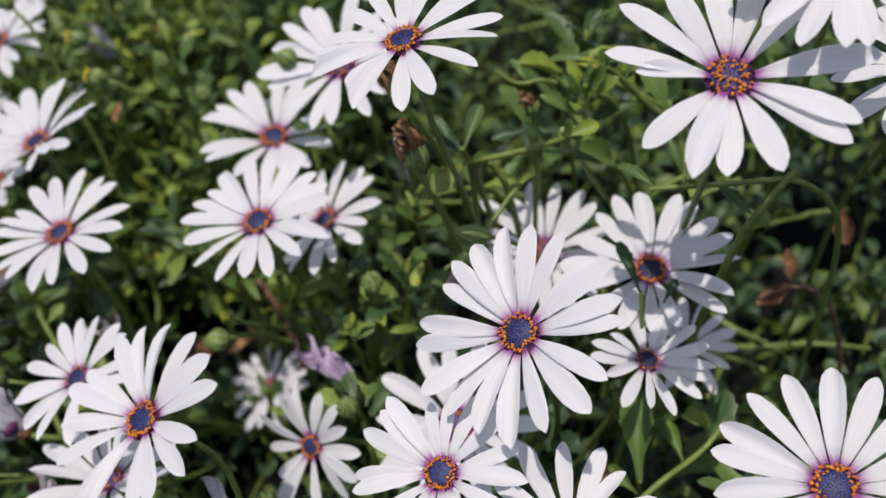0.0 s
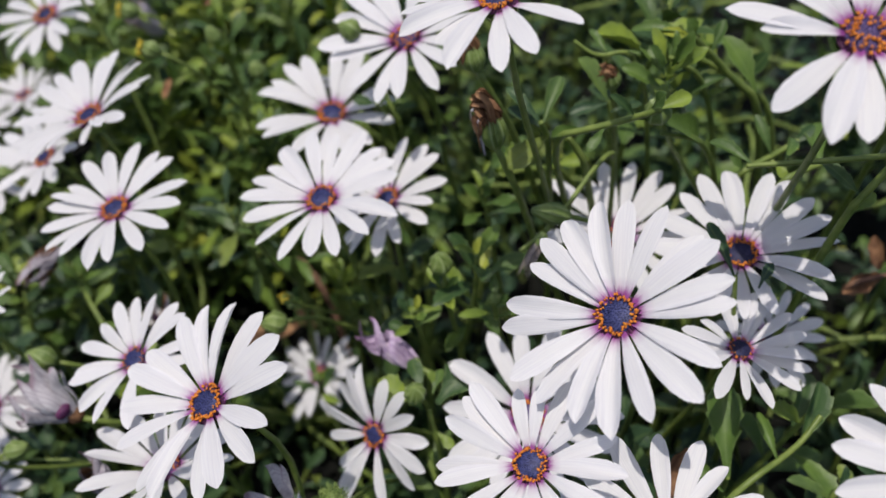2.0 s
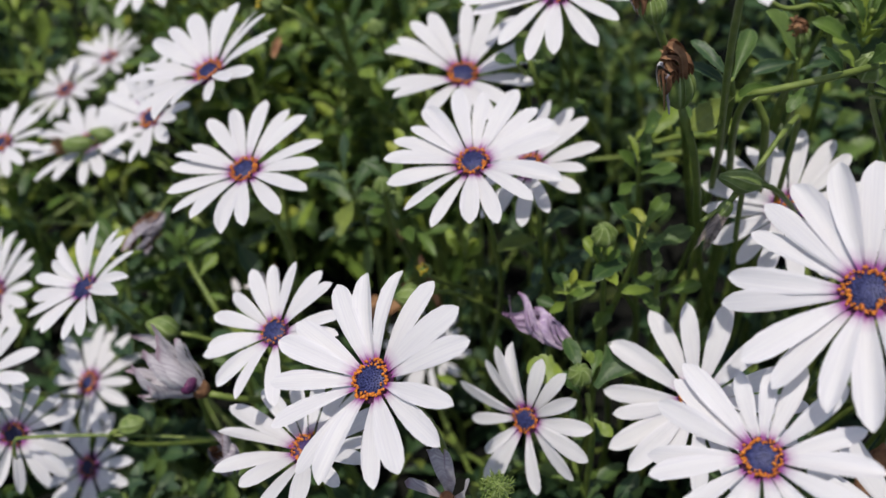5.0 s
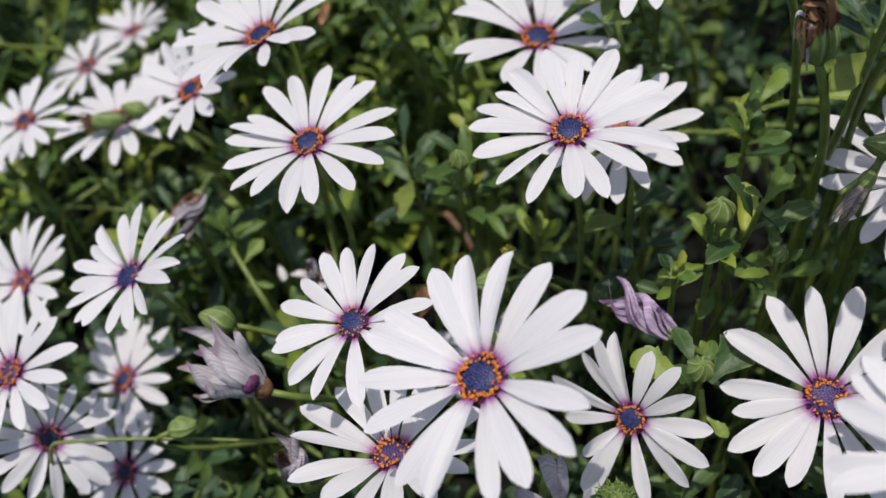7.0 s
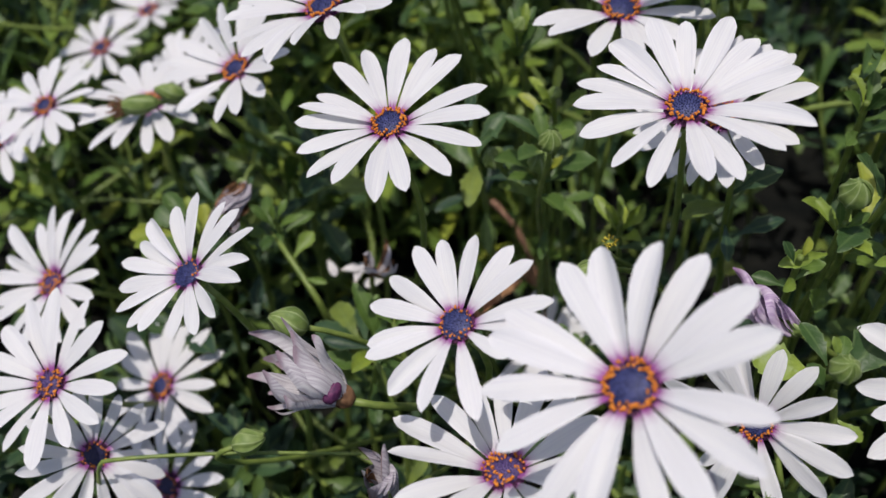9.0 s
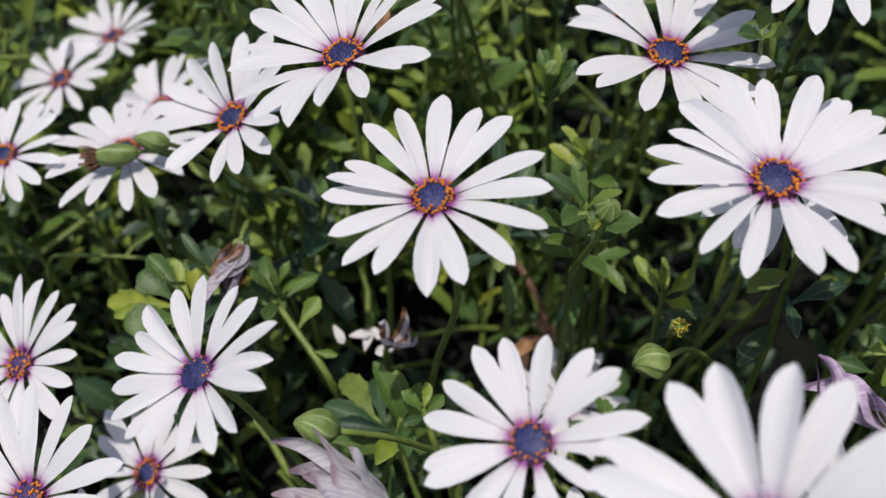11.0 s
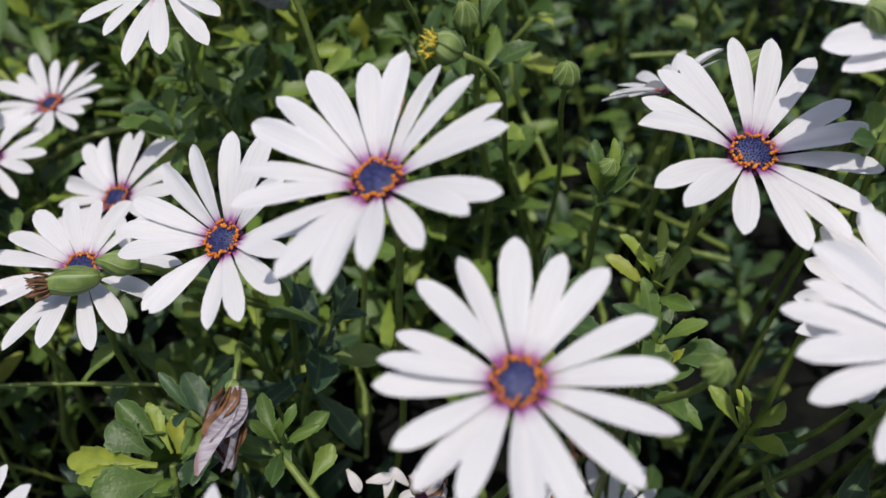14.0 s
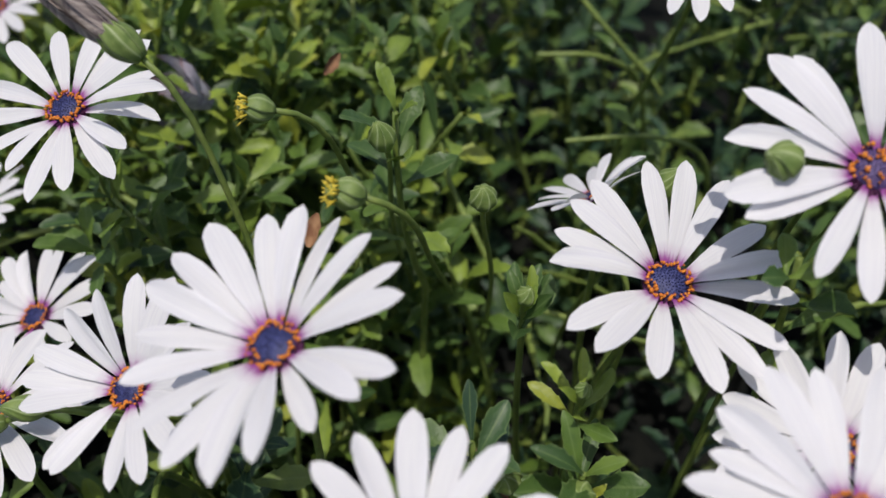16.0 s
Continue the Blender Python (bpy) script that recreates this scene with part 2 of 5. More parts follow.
def anther_ring(parent, frame_, seed, count, inner, arc=math.tau):
    """A ragged double ring of anthers round the eye; inner: the share that stays out of the disc."""
    r = random.Random(seed)
    for i in range(count):
        a = (i + r.uniform(-0.3, 0.3)) * arc / count
        d = r.choice((0.84, 0.94, 1.04, 1.14, 1.18)) + r.uniform(-0.05, 0.05)
        if r.random() > inner:
            a, d = r.uniform(0, 6.28), r.uniform(0.40, 0.85)
        k = r.uniform(0.07, 0.125)
        m = Matrix.Translation((math.cos(a) * d, math.sin(a) * d, r.uniform(0.30, 0.48) + 0.14 * (d < 0.8)))
        m = m @ Euler((r.uniform(-0.6, 0.6), r.uniform(-0.6, 0.6), a)).to_matrix().to_4x4() @ Matrix.Diagonal((k * r.uniform(0.8, 1.5), k * r.uniform(0.8, 1.1), k * r.uniform(0.9, 1.4), 1))
        link_mesh("anther", ANTHERS[i % 4], ANTHER, parent, frame_ @ m)


def collar_mesh(name):
    """The dark ring of floret tubes between the eye and the petals, radius 1: one fluted band with a ragged top."""
    bm = bmesh.new()
    r = random.Random(5)
    sides = 68
    rings = [[] for _ in range(4)]
    for k in range(sides):
        a = k * math.tau / sides
        out = 1.0 if k % 2 else 0.9
        tall = r.uniform(0.16, 0.30) if k % 2 else r.uniform(0.02, 0.08)
        for ring, (rad, z) in zip(rings, ((1.30, -0.10), (1.26 * out + 0.1, 0.02), (1.16 * out, tall), (0.80, 0.05))):
            ring.append(bm.verts.new((math.cos(a) * rad, math.sin(a) * rad, z)))
    for p, q in zip(rings, rings[1:]):
        for k in range(sides):
            bm.faces.new((p[k], p[(k + 1) % sides], q[(k + 1) % sides], q[k]))
    bm.faces.new(rings[0][::-1])
    bm.faces.new(rings[-1])
    mesh = bpy.data.meshes.new(name)
    bm.to_mesh(mesh)
    bm.free()
    mesh.materials.append(COLLAR)
    return mesh


DISCS = {"": [disc_mesh("disc", k, DISC) for k in (1, 2, 3)], "young": [disc_mesh("disc", 6, DISC)], "half": [disc_mesh("disc", 8, DISC)], "navy": [disc_mesh("disc", 7, DARK_DISC)], "dark": [disc_mesh("disc", 4, DARK_DISC)], "ripe": [disc_mesh("disc", 5, RIPE_DISC)]}
ANTHERS = [anther_mesh("anther", k) for k in range(4)]
COLLARS = [collar_mesh("collar")]


def calyx_mesh(name):
    """Green cup under the flower, radius 1, facing +z, its rim cut into pointed bracts."""
    bm = bmesh.new()
    rings = []
    for rad, z, cut in ((0.30, -1.35, 0), (0.72, -1.1, 0), (1.0, -0.7, 0.04), (1.12, -0.3, 0.10), (1.3, 0.0, 0.28)):
        rings.append([bm.verts.new((math.cos(k * math.tau / 26) * rad * (1 - cut * 0.2 * (k % 2)), math.sin(k * math.tau / 26) * rad * (1 - cut * 0.2 * (k % 2)), z - cut * (k % 2))) for k in range(26)])
    for a, b in zip(rings, rings[1:]):
        for k in range(26):
            bm.faces.new((a[k], a[(k + 1) % 26], b[(k + 1) % 26], b[k]))
    bm.faces.new(rings[0][::-1])
    for f in bm.faces:
        f.smooth = True
    mesh = bpy.data.meshes.new(name)
    bm.to_mesh(mesh)
    bm.free()
    mesh.materials.append(CALYX)
    return mesh


CALYXES = [calyx_mesh("calyx")]
BLOOMS = []   # (centre, facing, radius) of every open head, for clearing leaves from the camera's view


def ground_at(x, y):
    return 0.012 * noise.noise(Vector((x * 9, y * 9, 0.3))) + 0.006 * noise.noise(Vector((x * 31, y * 31, 2.0)))


def sway(pts, base, most=0.007):
    """Lets a stalk wander between its two ends."""
    r = random.Random(int(abs(base[0]) * 1e5) + int(abs(base[1]) * 1e4))
    a, b, w = r.uniform(0, 6.28), r.uniform(0, 6.28), r.uniform(0.5, 1.0) * most
    n = len(pts) - 1
    return [p + Vector((math.sin(a + 5.5 * i / n), math.sin(b + 4.5 * i / n), 0)) * w * math.sin(math.pi * i / n) for i, p in enumerate(pts)]


def stem_to_ground(parent, base, top, facing, radius, bow=0.05):
    """A flower stalk from its foot in the soil to just under the head."""
    foot = Vector((0, 0, -0.004))
    tip = Vector(top) - Vector(base)
    f = Vector(facing).normalized()
    pts = curve_points(foot, foot + Vector((0, 0, tip.z * 0.5)), tip - f * min(bow, tip.z * 0.5), tip, 12)
    pts = sway(pts, base)
    bm = bmesh.new()
    tube(bm, pts, [radius * (1.25 - 0.35 * i / 12) for i in range(13)], 7)
    return part("stem", bm, STEM, parent)


def daisy(centre, facing, radius, lift, petals, label="", seed=0, eye_kind=""):
    """One open flower head on its stalk. petals: for each one its direction round the head in degrees / its length in percent."""
    r = random.Random(seed * 7 + 1)
    c, f = Vector(centre), Vector(facing).normalized()
    tall = max(0.0, c.z - 0.22)
    base = Vector((c.x - f.x * 0.05 + r.uniform(-0.012, 0.012) + tall * 0.25, c.y - f.y * 0.10 + r.uniform(-0.01, 0.02) + tall * 0.8, 0))
    base.z = ground_at(base.x, base.y)
    head = thing("daisy", base, label or "white daisy with blue eye and orange anthers, open in sunlight", "flower", "white daisies")
    world_to = Matrix.Translation(-base) @ basis(f, c)
    eye = radius * 0.149
    pairs = [[int(v) for v in p.split('/')] for p in petals.split()]
    for i, (b, percent) in enumerate(pairs):
        length = radius * (percent / 100 - 0.135)
        up = lift - 1.0 + 2.0 * (i % 2) + r.uniform(-1.8, 1.8)
        m = world_to @ Matrix.Rotation(radians(b), 4, "Z") @ Matrix.Translation((radius * 0.135, 0, -0.0005 + 0.0011 * (i % 2)))
        m = m @ Matrix.Rotation(radians(-up), 4, "Y") @ Matrix.Rotation(radians(r.uniform(-14, 14)), 4, "X")
        crowd = (17.0 / max(12, len(pairs))) ** 0.2
        m = m @ Matrix.Diagonal((length, length * crowd * r.uniform(0.93, 1.06), length, 1))
        link_mesh("petal", r.choice(PETALS), PETAL, head, m)
    spin = Matrix.Rotation(r.uniform(0, 6.28) if eye_kind != "half" else -0.5, 4, "Z")
    kinds = DISCS[eye_kind]
    disc = link_mesh("disc", kinds[seed % len(kinds)], DISC, head, world_to @ spin @ Matrix.Translation((0, 0, 0.0006)) @ Matrix.Scale(eye * (1.14 if eye_kind in ("young", "half") else 1.0), 4), {"": "blue disc of tiny florets", "young": "plain blue disc of closed florets", "half": "plain blue disc of closed florets", "dark": "navy disc of tiny florets", "navy": "navy disc of tiny florets", "ripe": "violet disc dusted with pollen"}[eye_kind])
    link_mesh("collar", COLLARS[0], COLLAR, head, world_to @ spin @ Matrix.Scale(eye, 4), "dark purple collar")
    anther_ring(disc, disc.matrix_basis.inverted() @ world_to @ spin @ Matrix.Scale(eye, 4), seed, {"ripe": 56, "young": 30, "half": 13, "navy": 26}.get(eye_kind, (58, 62, 54, 66)[seed % 4]), 0.62 if eye_kind == "ripe" else 1.0, 3.4 if eye_kind == "half" else math.tau)
    link_mesh("calyx", CALYXES[0], CALYX, head, world_to @ Matrix.Translation((0, 0, -0.0012)) @ Matrix.Scale(radius * 0.15, 4), "green bracts")
    stem_to_ground(head, base, c - f * radius * 0.27, f, 0.0012)
    BLOOMS.append((c, f, radius))
    return head


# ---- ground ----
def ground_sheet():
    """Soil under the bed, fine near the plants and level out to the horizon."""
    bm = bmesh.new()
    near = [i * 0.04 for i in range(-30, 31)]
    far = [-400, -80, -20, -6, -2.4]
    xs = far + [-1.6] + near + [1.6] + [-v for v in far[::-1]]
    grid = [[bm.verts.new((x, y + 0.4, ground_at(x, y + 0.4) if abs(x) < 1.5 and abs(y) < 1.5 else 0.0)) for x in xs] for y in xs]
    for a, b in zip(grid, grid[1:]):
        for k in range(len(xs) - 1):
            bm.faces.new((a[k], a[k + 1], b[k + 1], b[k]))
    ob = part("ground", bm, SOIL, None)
    return tagged(ob, "crumbly soil of the flower bed, blackened in place of deep shade", "ground", "", "structure")


ground_sheet()

# ---- open flowers ----
daisy((-0.0113, 0.2264, 0.3389), (-0.27, -0.21, 0.94), 0.0287, 2, "6/104 22/100 46/100 68/103 92/99 115/96 134/102 161/93 178/100 196/101 213/75 241/101 269/98 288/100 319/99 343/102", "white daisy with blue eye held high on a tall stalk", 1)
daisy((-0.0459, 0.3407, 0.2709), (-0.26, -0.45, 0.85), 0.0348, 9, "4/95 28/102 48/97 78/110 109/100 118/109 135/85 140/105 158/104 184/111 195/100 228/97 250/98 269/100 297/96 317/95 343/96", "white daisy with pollen-dusted orange eye, petals swept back", 2, "ripe")
daisy((0.0753, 0.1974, 0.3429), (-0.15, -0.45, 0.88), 0.0338, 9, "3/110 45/100 72/110 93/102 116/96 142/105 166/99 174/73 219/96 246/101 262/90 285/96 318/104 326/102", "large white daisy with broad petals held high", 3, "ripe")
daisy((-0.0831, 0.3518, 0.2264), (-0.06, -0.31, 0.95), 0.0361, 17, "20/91 48/100 68/106 87/101 118/101 134/98 150/97 171/100 201/102 220/104 245/95 274/102 292/104 308/100 340/96 358/92", "white daisy crossed by the shadow of leaves", 4)
daisy((-0.0762, 0.2721, 0.2356), (-0.21, -0.25, 0.95), 0.0330, 9, "9/101 24/100 43/98 60/104 82/100 100/106 125/103 141/92 155/102 177/100 192/98 221/96 243/95 272/99 290/100 313/100 336/109", "white daisy with two layers of petals over another", 5)
daisy((-0.0537, 0.3034, 0.2124), (-0.42, -0.28, 0.86), 0.0302, 8, "1/102 30/101 51/101 69/100 97/102 119/104 139/97 161/97 182/99 200/98 225/97 246/104 265/100 288/96 317/96 336/93", "white daisy half hidden under a larger one", 6)
daisy((-0.1635, 0.2792, 0.2241), (-0.16, -0.24, 0.96), 0.0315, 9, "16/103 44/101 62/100 82/106 108/99 126/98 149/89 168/94 177/96 206/95 223/100 238/93 266/101 283/100 309/105 330/107 354/103", "evenly spread white daisy with blue eye, alone over leaves", 7)
daisy((0.0232, 0.1765, 0.2686), (-0.47, -0.38, 0.80), 0.0338, 8, "7/99 27/102 37/95 59/100 80/102 93/104 113/102 127/101 140/97 167/98 178/103 208/104 222/99 247/97 264/103 286/97 308/105 326/100 356/97", "large many-petalled white daisy standing above its neighbours", 8)
daisy((0.0797, 0.2417, 0.2363), (-0.21, -0.30, 0.93), 0.0336, 13, "14/101 29/98 52/100 63/98 90/103 106/105 123/97 150/97 171/104 195/95 219/99 241/97 263/86 283/89 314/103 327/100 358/100", "white daisy with pink-tinged eye, crossed by shadows", 9, "dark")
daisy((0.0742, 0.2071, 0.2230), (0.12, -0.31, 0.94), 0.0229, 15, "13/107 34/102 59/99 72/94 102/84 116/89 147/74 169/100 183/100 205/89 236/106 261/90 283/103 316/101 340/105 351/106", "small white daisy with dark navy eye, half shaded", 10, "navy")
daisy((-0.1026, 0.1829, 0.2195), (-0.43, -0.32, 0.84), 0.0350, 11, "12/100 29/102 54/100 70/98 96/101 112/99 142/105 155/103 177/103 202/97 232/100 251/97 278/95 297/100 320/102 337/98", "large white daisy tilted sideways, broad petals in full sun", 11)
daisy((-0.0006, 0.1499, 0.2359), (-0.31, -0.37, 0.87), 0.0279, 8, "12/92 35/99 59/95 79/82 99/81 123/107 134/103 149/101 177/100 188/100 215/100 237/104 254/103 277/103 300/96 327/102 350/100", "full white daisy with blue eye close over another", 12)
daisy((0.0056, 0.2152, 0.1761), (-0.11, -0.51, 0.86), 0.0355, 9, "20/100 44/95 71/106 96/100 114/102 147/104 175/94 192/86 208/100 224/101 245/88 268/96 291/103 312/97 336/100 357/104", "white daisy with violet eye, partly under others", 13, "ripe")
daisy((-0.0537, 0.2122, 0.1662), (-0.56, -0.66, 0.51), 0.0271, 7, "2/102 29/94 51/96 74/91 102/106 114/106 130/98 160/111 188/90 224/79 243/117 289/99 319/100 343/106", "small white daisy with blue eye beside a bud", 14)
daisy((0.1051, 0.1313, 0.2564), (-0.26, -0.35, 0.90), 0.0332, 4, "16/103 37/104 58/104 80/100 101/100 124/99 144/100 159/99 180/95 203/97 223/95 246/102 268/103 290/99 310/98 328/103 354/100", "white daisy with orange-ringed eye at the bed's front", 15)
daisy((0.0388, 0.1391, 0.2191), (-0.25, -0.33, 0.91), 0.0290, 4, "19/100 44/90 66/102 89/100 116/112 141/100 162/102 189/96 212/97 234/99 257/104 286/96 310/96 329/104 357/96", "", 16)
daisy((0.1037, 0.2123, 0.3685), (-0.25, -0.33, 0.91), 0.0310, 4, "4/97 23/98 50/104 70/101 97/101 119/97 145/104 170/104 190/97 217/101 238/100 255/105 268/94 289/97 313/104 340/97", "", 17)
daisy((-0.1891, 0.3313, 0.2363), (-0.31, -0.14, 0.94), 0.0352, 16, "15/100 31/98 54/101 69/100 86/101 109/110 129/106 144/103 164/98 188/99 210/101 230/104 250/105 269/99 291/81 312/96 326/100 358/99", "white daisy with raised petals and orange-ringed blue eye", 18)
daisy((-0.2302, 0.3543, 0.1983), (-0.39, -0.39, 0.84), 0.0301, 17, "30/88 56/110 78/107 99/98 123/103 149/99 166/105 181/101 221/98 231/95 269/95 288/101 312/105 333/94 353/104", "white daisy with slender petals below a tilted one", 19)
daisy((-0.2272, 0.2522, 0.1848), (-0.43, -0.28, 0.86), 0.0270, 10, "16/108 37/101 62/98 85/104 108/105 128/105 145/96 165/99 181/101 204/98 219/95 239/86 271/88 294/101 313/99 339/103 357/96", "white daisy with plain blue eye and few orange anthers", 20, "half")
daisy((-0.1420, 0.2177, 0.2009), (-0.36, -0.27, 0.89), 0.0269, 9, "2/106 30/102 50/100 73/97 98/101 116/102 138/103 160/100 186/98 199/99 225/99 251/100 282/110 318/74 348/100", "white daisy with plain blue eye and few orange anthers", 21, "young")
daisy((-0.1288, 0.1897, 0.1737), (-0.23, 0.08, 0.97), 0.0320, 17, "16/96 36/95 63/101 85/96 105/98 128/97 152/112 173/101 199/100 230/86 254/103 281/101 306/86 326/102 349/99", "white daisy with pollen-dusted violet eye, partly covered", 22, "ripe")
daisy((-0.2800, 0.2399, 0.1435), (-0.27, -0.42, 0.87), 0.0300, 9, "16/110 41/100 69/105 90/113 113/113 134/97 157/102 178/95 200/99 222/100 243/86 276/100 301/86 329/100 352/97", "white daisy with orange eye at the edge of a cluster", 23, "ripe")
daisy((-0.3048, 0.2997, 0.1321), (-0.37, -0.46, 0.80), 0.0300, 9, "2/87 23/97 36/105 56/98 76/103 91/108 111/95 132/113 152/93 172/98 195/97 213/98 234/95 259/97 278/104 299/101 317/103 340/97", "white daisy with orange eye at the edge of a cluster", 24, "ripe")
daisy((-0.2673, 0.2850, 0.0850), (-0.36, -0.41, 0.84), 0.0297, 0, "25/105 45/110 72/104 90/104 108/108 130/111 149/102 174/86 201/96 226/86 251/101 275/86 293/100 310/94 336/100 357/95", "white daisy in half shade deep in the bed", 25)
daisy((-0.2668, 0.2264, 0.1218), (0.55, -0.38, 0.74), 0.0255, 4, "5/86 30/101 53/95 78/86 99/102 117/95 139/98 158/102 180/96 197/101 221/113 239/98 263/91 287/98 314/103 328/113 347/100", "small white daisy seen at an angle in shade", 26, "navy")
daisy((-0.2600, 0.2500, 0.0640), (-0.28, -0.51, 0.81), 0.0280, 4, "9/96 33/89 70/100 102/99 129/100 155/112 177/99 202/91 225/98 250/103 272/99 296/95 320/100 344/100", "white daisy wholly in the shade of others", 27, "navy")
daisy((-0.2793, 0.3777, 0.1666), (-0.11, -0.14, 0.98), 0.0318, 3, "13/100 40/96 65/95 86/92 106/96 125/102 144/104 168/104 193/99 208/98 238/108 256/98 281/99 303/101 328/95 354/102", "white daisy with a green seed head lying over it", 28)
daisy((-0.3175, 0.4997, 0.1487), (-0.25, -0.18, 0.95), 0.0270, 13, "1/95 23/86 39/103 58/86 89/93 108/112 131/97 150/109 175/100 204/105 220/111 243/99 263/100 282/101 305/103 320/99 340/89", "small white daisy at the back of the bed", 29)
daisy((-0.2792, 0.4304, 0.1519), (-0.43, -0.24, 0.87), 0.0300, 6, "13/101 29/107 47/99 66/101 83/102 102/103 119/113 132/87 148/97 170/86 191/103 215/100 241/97 261/100 285/86 319/86 348/98", "small white daisy further back in the bed", 30)
daisy((-0.2514, 0.4386, 0.2345), (-0.21, -0.35, 0.91), 0.0335, 8, "9/96 32/101 47/105 65/99 97/96 124/100 156/86 184/86 212/86 234/81 258/105 274/96 299/101 314/92 339/100 355/103", "white daisy with orange-ringed blue eye at the back", 31)
daisy((-0.3520, 0.3760, 0.1480), (-0.25, -0.33, 0.91), 0.0290, 4, "10/104 35/95 56/104 82/95 104/102 131/102 151/100 180/100 200/95 228/96 250/98 276/101 297/96 323/100 343/104", "white daisy in a crowded cluster at the back", 32)
daisy((-0.3370, 0.4702, 0.1418), (-0.25, -0.33, 0.91), 0.0260, 4, "19/99 42/96 64/102 89/96 116/98 137/98 162/95 186/97 210/97 234/104 261/95 280/96 304/98 333/99 357/98", "small white daisy at the back of the bed", 33)
daisy((0.0451, 0.2830, 0.2106), (-0.14, -0.46, 0.87), 0.0330, 7, "16/95 40/96 55/102 76/100 100/104 117/89 139/116 163/103 181/98 206/102 227/97 245/104 269/96 291/95 312/96 333/104 353/95", "white daisy behind a larger one, orange pollen on its eye", 34, "ripe")
daisy((-0.3248, 0.3754, 0.1662), (-0.25, -0.33, 0.91), 0.0260, 4, "10/96 36/98 60/99 84/96 108/96 127/102 152/101 175/98 203/104 226/96 248/102 276/100 297/101 319/104 345/102", "white daisy in a crowded cluster at the back", 35)
daisy((-0.1005, 0.3227, 0.0741), (-0.36, -0.41, 0.84), 0.0260, 4, "16/96 31/88 50/104 74/86 98/101 123/96 143/113 166/103 189/95 217/102 242/113 262/96 290/100 308/100 330/98 356/104", "small white daisy low among the leaves", 36, "ripe")
daisy((-0.0835, 0.4110, 0.2100), (-0.40, 0.48, 0.78), 0.0225, 18, "16/96 44/103 63/100 91/101 113/112 146/86 167/103 189/100 214/98 233/100 258/95 281/100 309/98 328/101 353/102", "white daisy half hidden behind another, shaded", 37)
daisy((-0.0353, 0.4728, 0.2671), (-0.25, -0.33, 0.91), 0.0300, 4, "11/96 38/99 62/98 84/100 110/97 137/98 162/98 186/104 206/102 234/100 254/101 275/100 299/98 323/104 350/101", "white daisy among leaves at the back of the bed", 38)
daisy((-0.3255, 0.6221, 0.1806), (-0.25, -0.33, 0.91), 0.0270, 4, "1/102 22/101 51/102 75/104 94/95 121/99 143/95 167/97 192/96 217/95 241/97 264/99 287/103 311/103 334/95", "small white daisy at the far back of the bed", 39)
daisy((0.1040, 0.2480, 0.1880), (-0.05, -0.45, 0.88), 0.0220, 4, "16/102 39/95 64/98 90/98 116/99 142/102 165/101 192/95 216/100 240/100 267/98 295/107 328/91 354/96", "white daisy half hidden under others, shaded", 40, "navy")
daisy((0.1500, 0.2353, 0.3260), (-0.25, -0.33, 0.91), 0.0300, 4, "13/102 35/99 60/101 85/102 104/96 130/98 154/97 178/94 209/106 232/101 255/100 279/97 304/101 326/99 351/102", "", 41)


# ---- leaves ----
# half outline of a leaf: distance along it, half width, and how far the edge point leans forward
FULL = ((0.0, 0.036, 0), (0.12, 0.042, 0), (0.26, 0.066, 0), (0.38, 0.108, 0), (0.46, 0.158, 0.030), (0.50, 0.140, 0), (0.58, 0.172, 0), (0.64, 0.212, 0.034), (0.68, 0.182, 0), (0.76, 0.186, 0), (0.82, 0.178, 0.036), (0.86, 0.142, 0), (0.93, 0.114, 0), (0.98, 0.064, 0), (1.0, 0.020, 0))
PLAIN = ((0.0, 0.038, 0), (0.22, 0.058, 0), (0.38, 0.108, 0), (0.46, 0.162, 0.03), (0.51, 0.142, 0), (0.64, 0.212, 0.035), (0.69, 0.180, 0), (0.82, 0.178, 0.035), (0.88, 0.138, 0), (0.97, 0.080, 0), (1.0, 0.020, 0))


def leaf_shape(outline, bend, fold, wave, slim, seed):
    """Unit leaf along +x: spoon-shaped with blunt teeth, folded on its midrib. Gives points, faces and the rib weight."""
    r = random.Random(seed)
    verts, faces, rib = [], [], []
    across = (-1, -0.80, 0, 0.80, 1) if len(outline) > 12 else (-1, 0, 1)
    for s, w, lean in outline:
        for k in across:
            y = k * w * slim * r.uniform(0.93, 1.07)
            z = 0.25 * bend * s - bend * s * s + fold * abs(y) + wave * math.sin(s * 9 + k * 1.5) * abs(k)
            verts.append((s + lean * (abs(k) == 1) * r.uniform(0.4, 1.3), y, z))
            rib.append(1.0 if k == 0 else -1.0 if abs(k) == 1 and len(across) > 3 else 0.0)
    n = len(across)
    for i in range(len(outline) - 1):
        for k in range(n - 1):
            a = i * n + k
            faces.append((a, a + n, a + n + 1, a + 1))
    return np.array(verts), np.array(faces), np.array(rib)


rng = random.Random(21)
def shapes(outline):
    wide = [leaf_shape(outline, rng.uniform(0.10, 0.65), rng.uniform(0.25, 0.95), rng.uniform(0.0, 0.04), rng.uniform(0.72, 1.12), k) for k in range(10)]
    return wide + [leaf_shape(outline, rng.uniform(0.05, 0.5), rng.uniform(0.2, 0.5), rng.uniform(0.0, 0.02), rng.uniform(0.50, 0.72), 20 + k) for k in range(4)]


FINE, SHAPES = shapes(FULL), shapes(PLAIN)


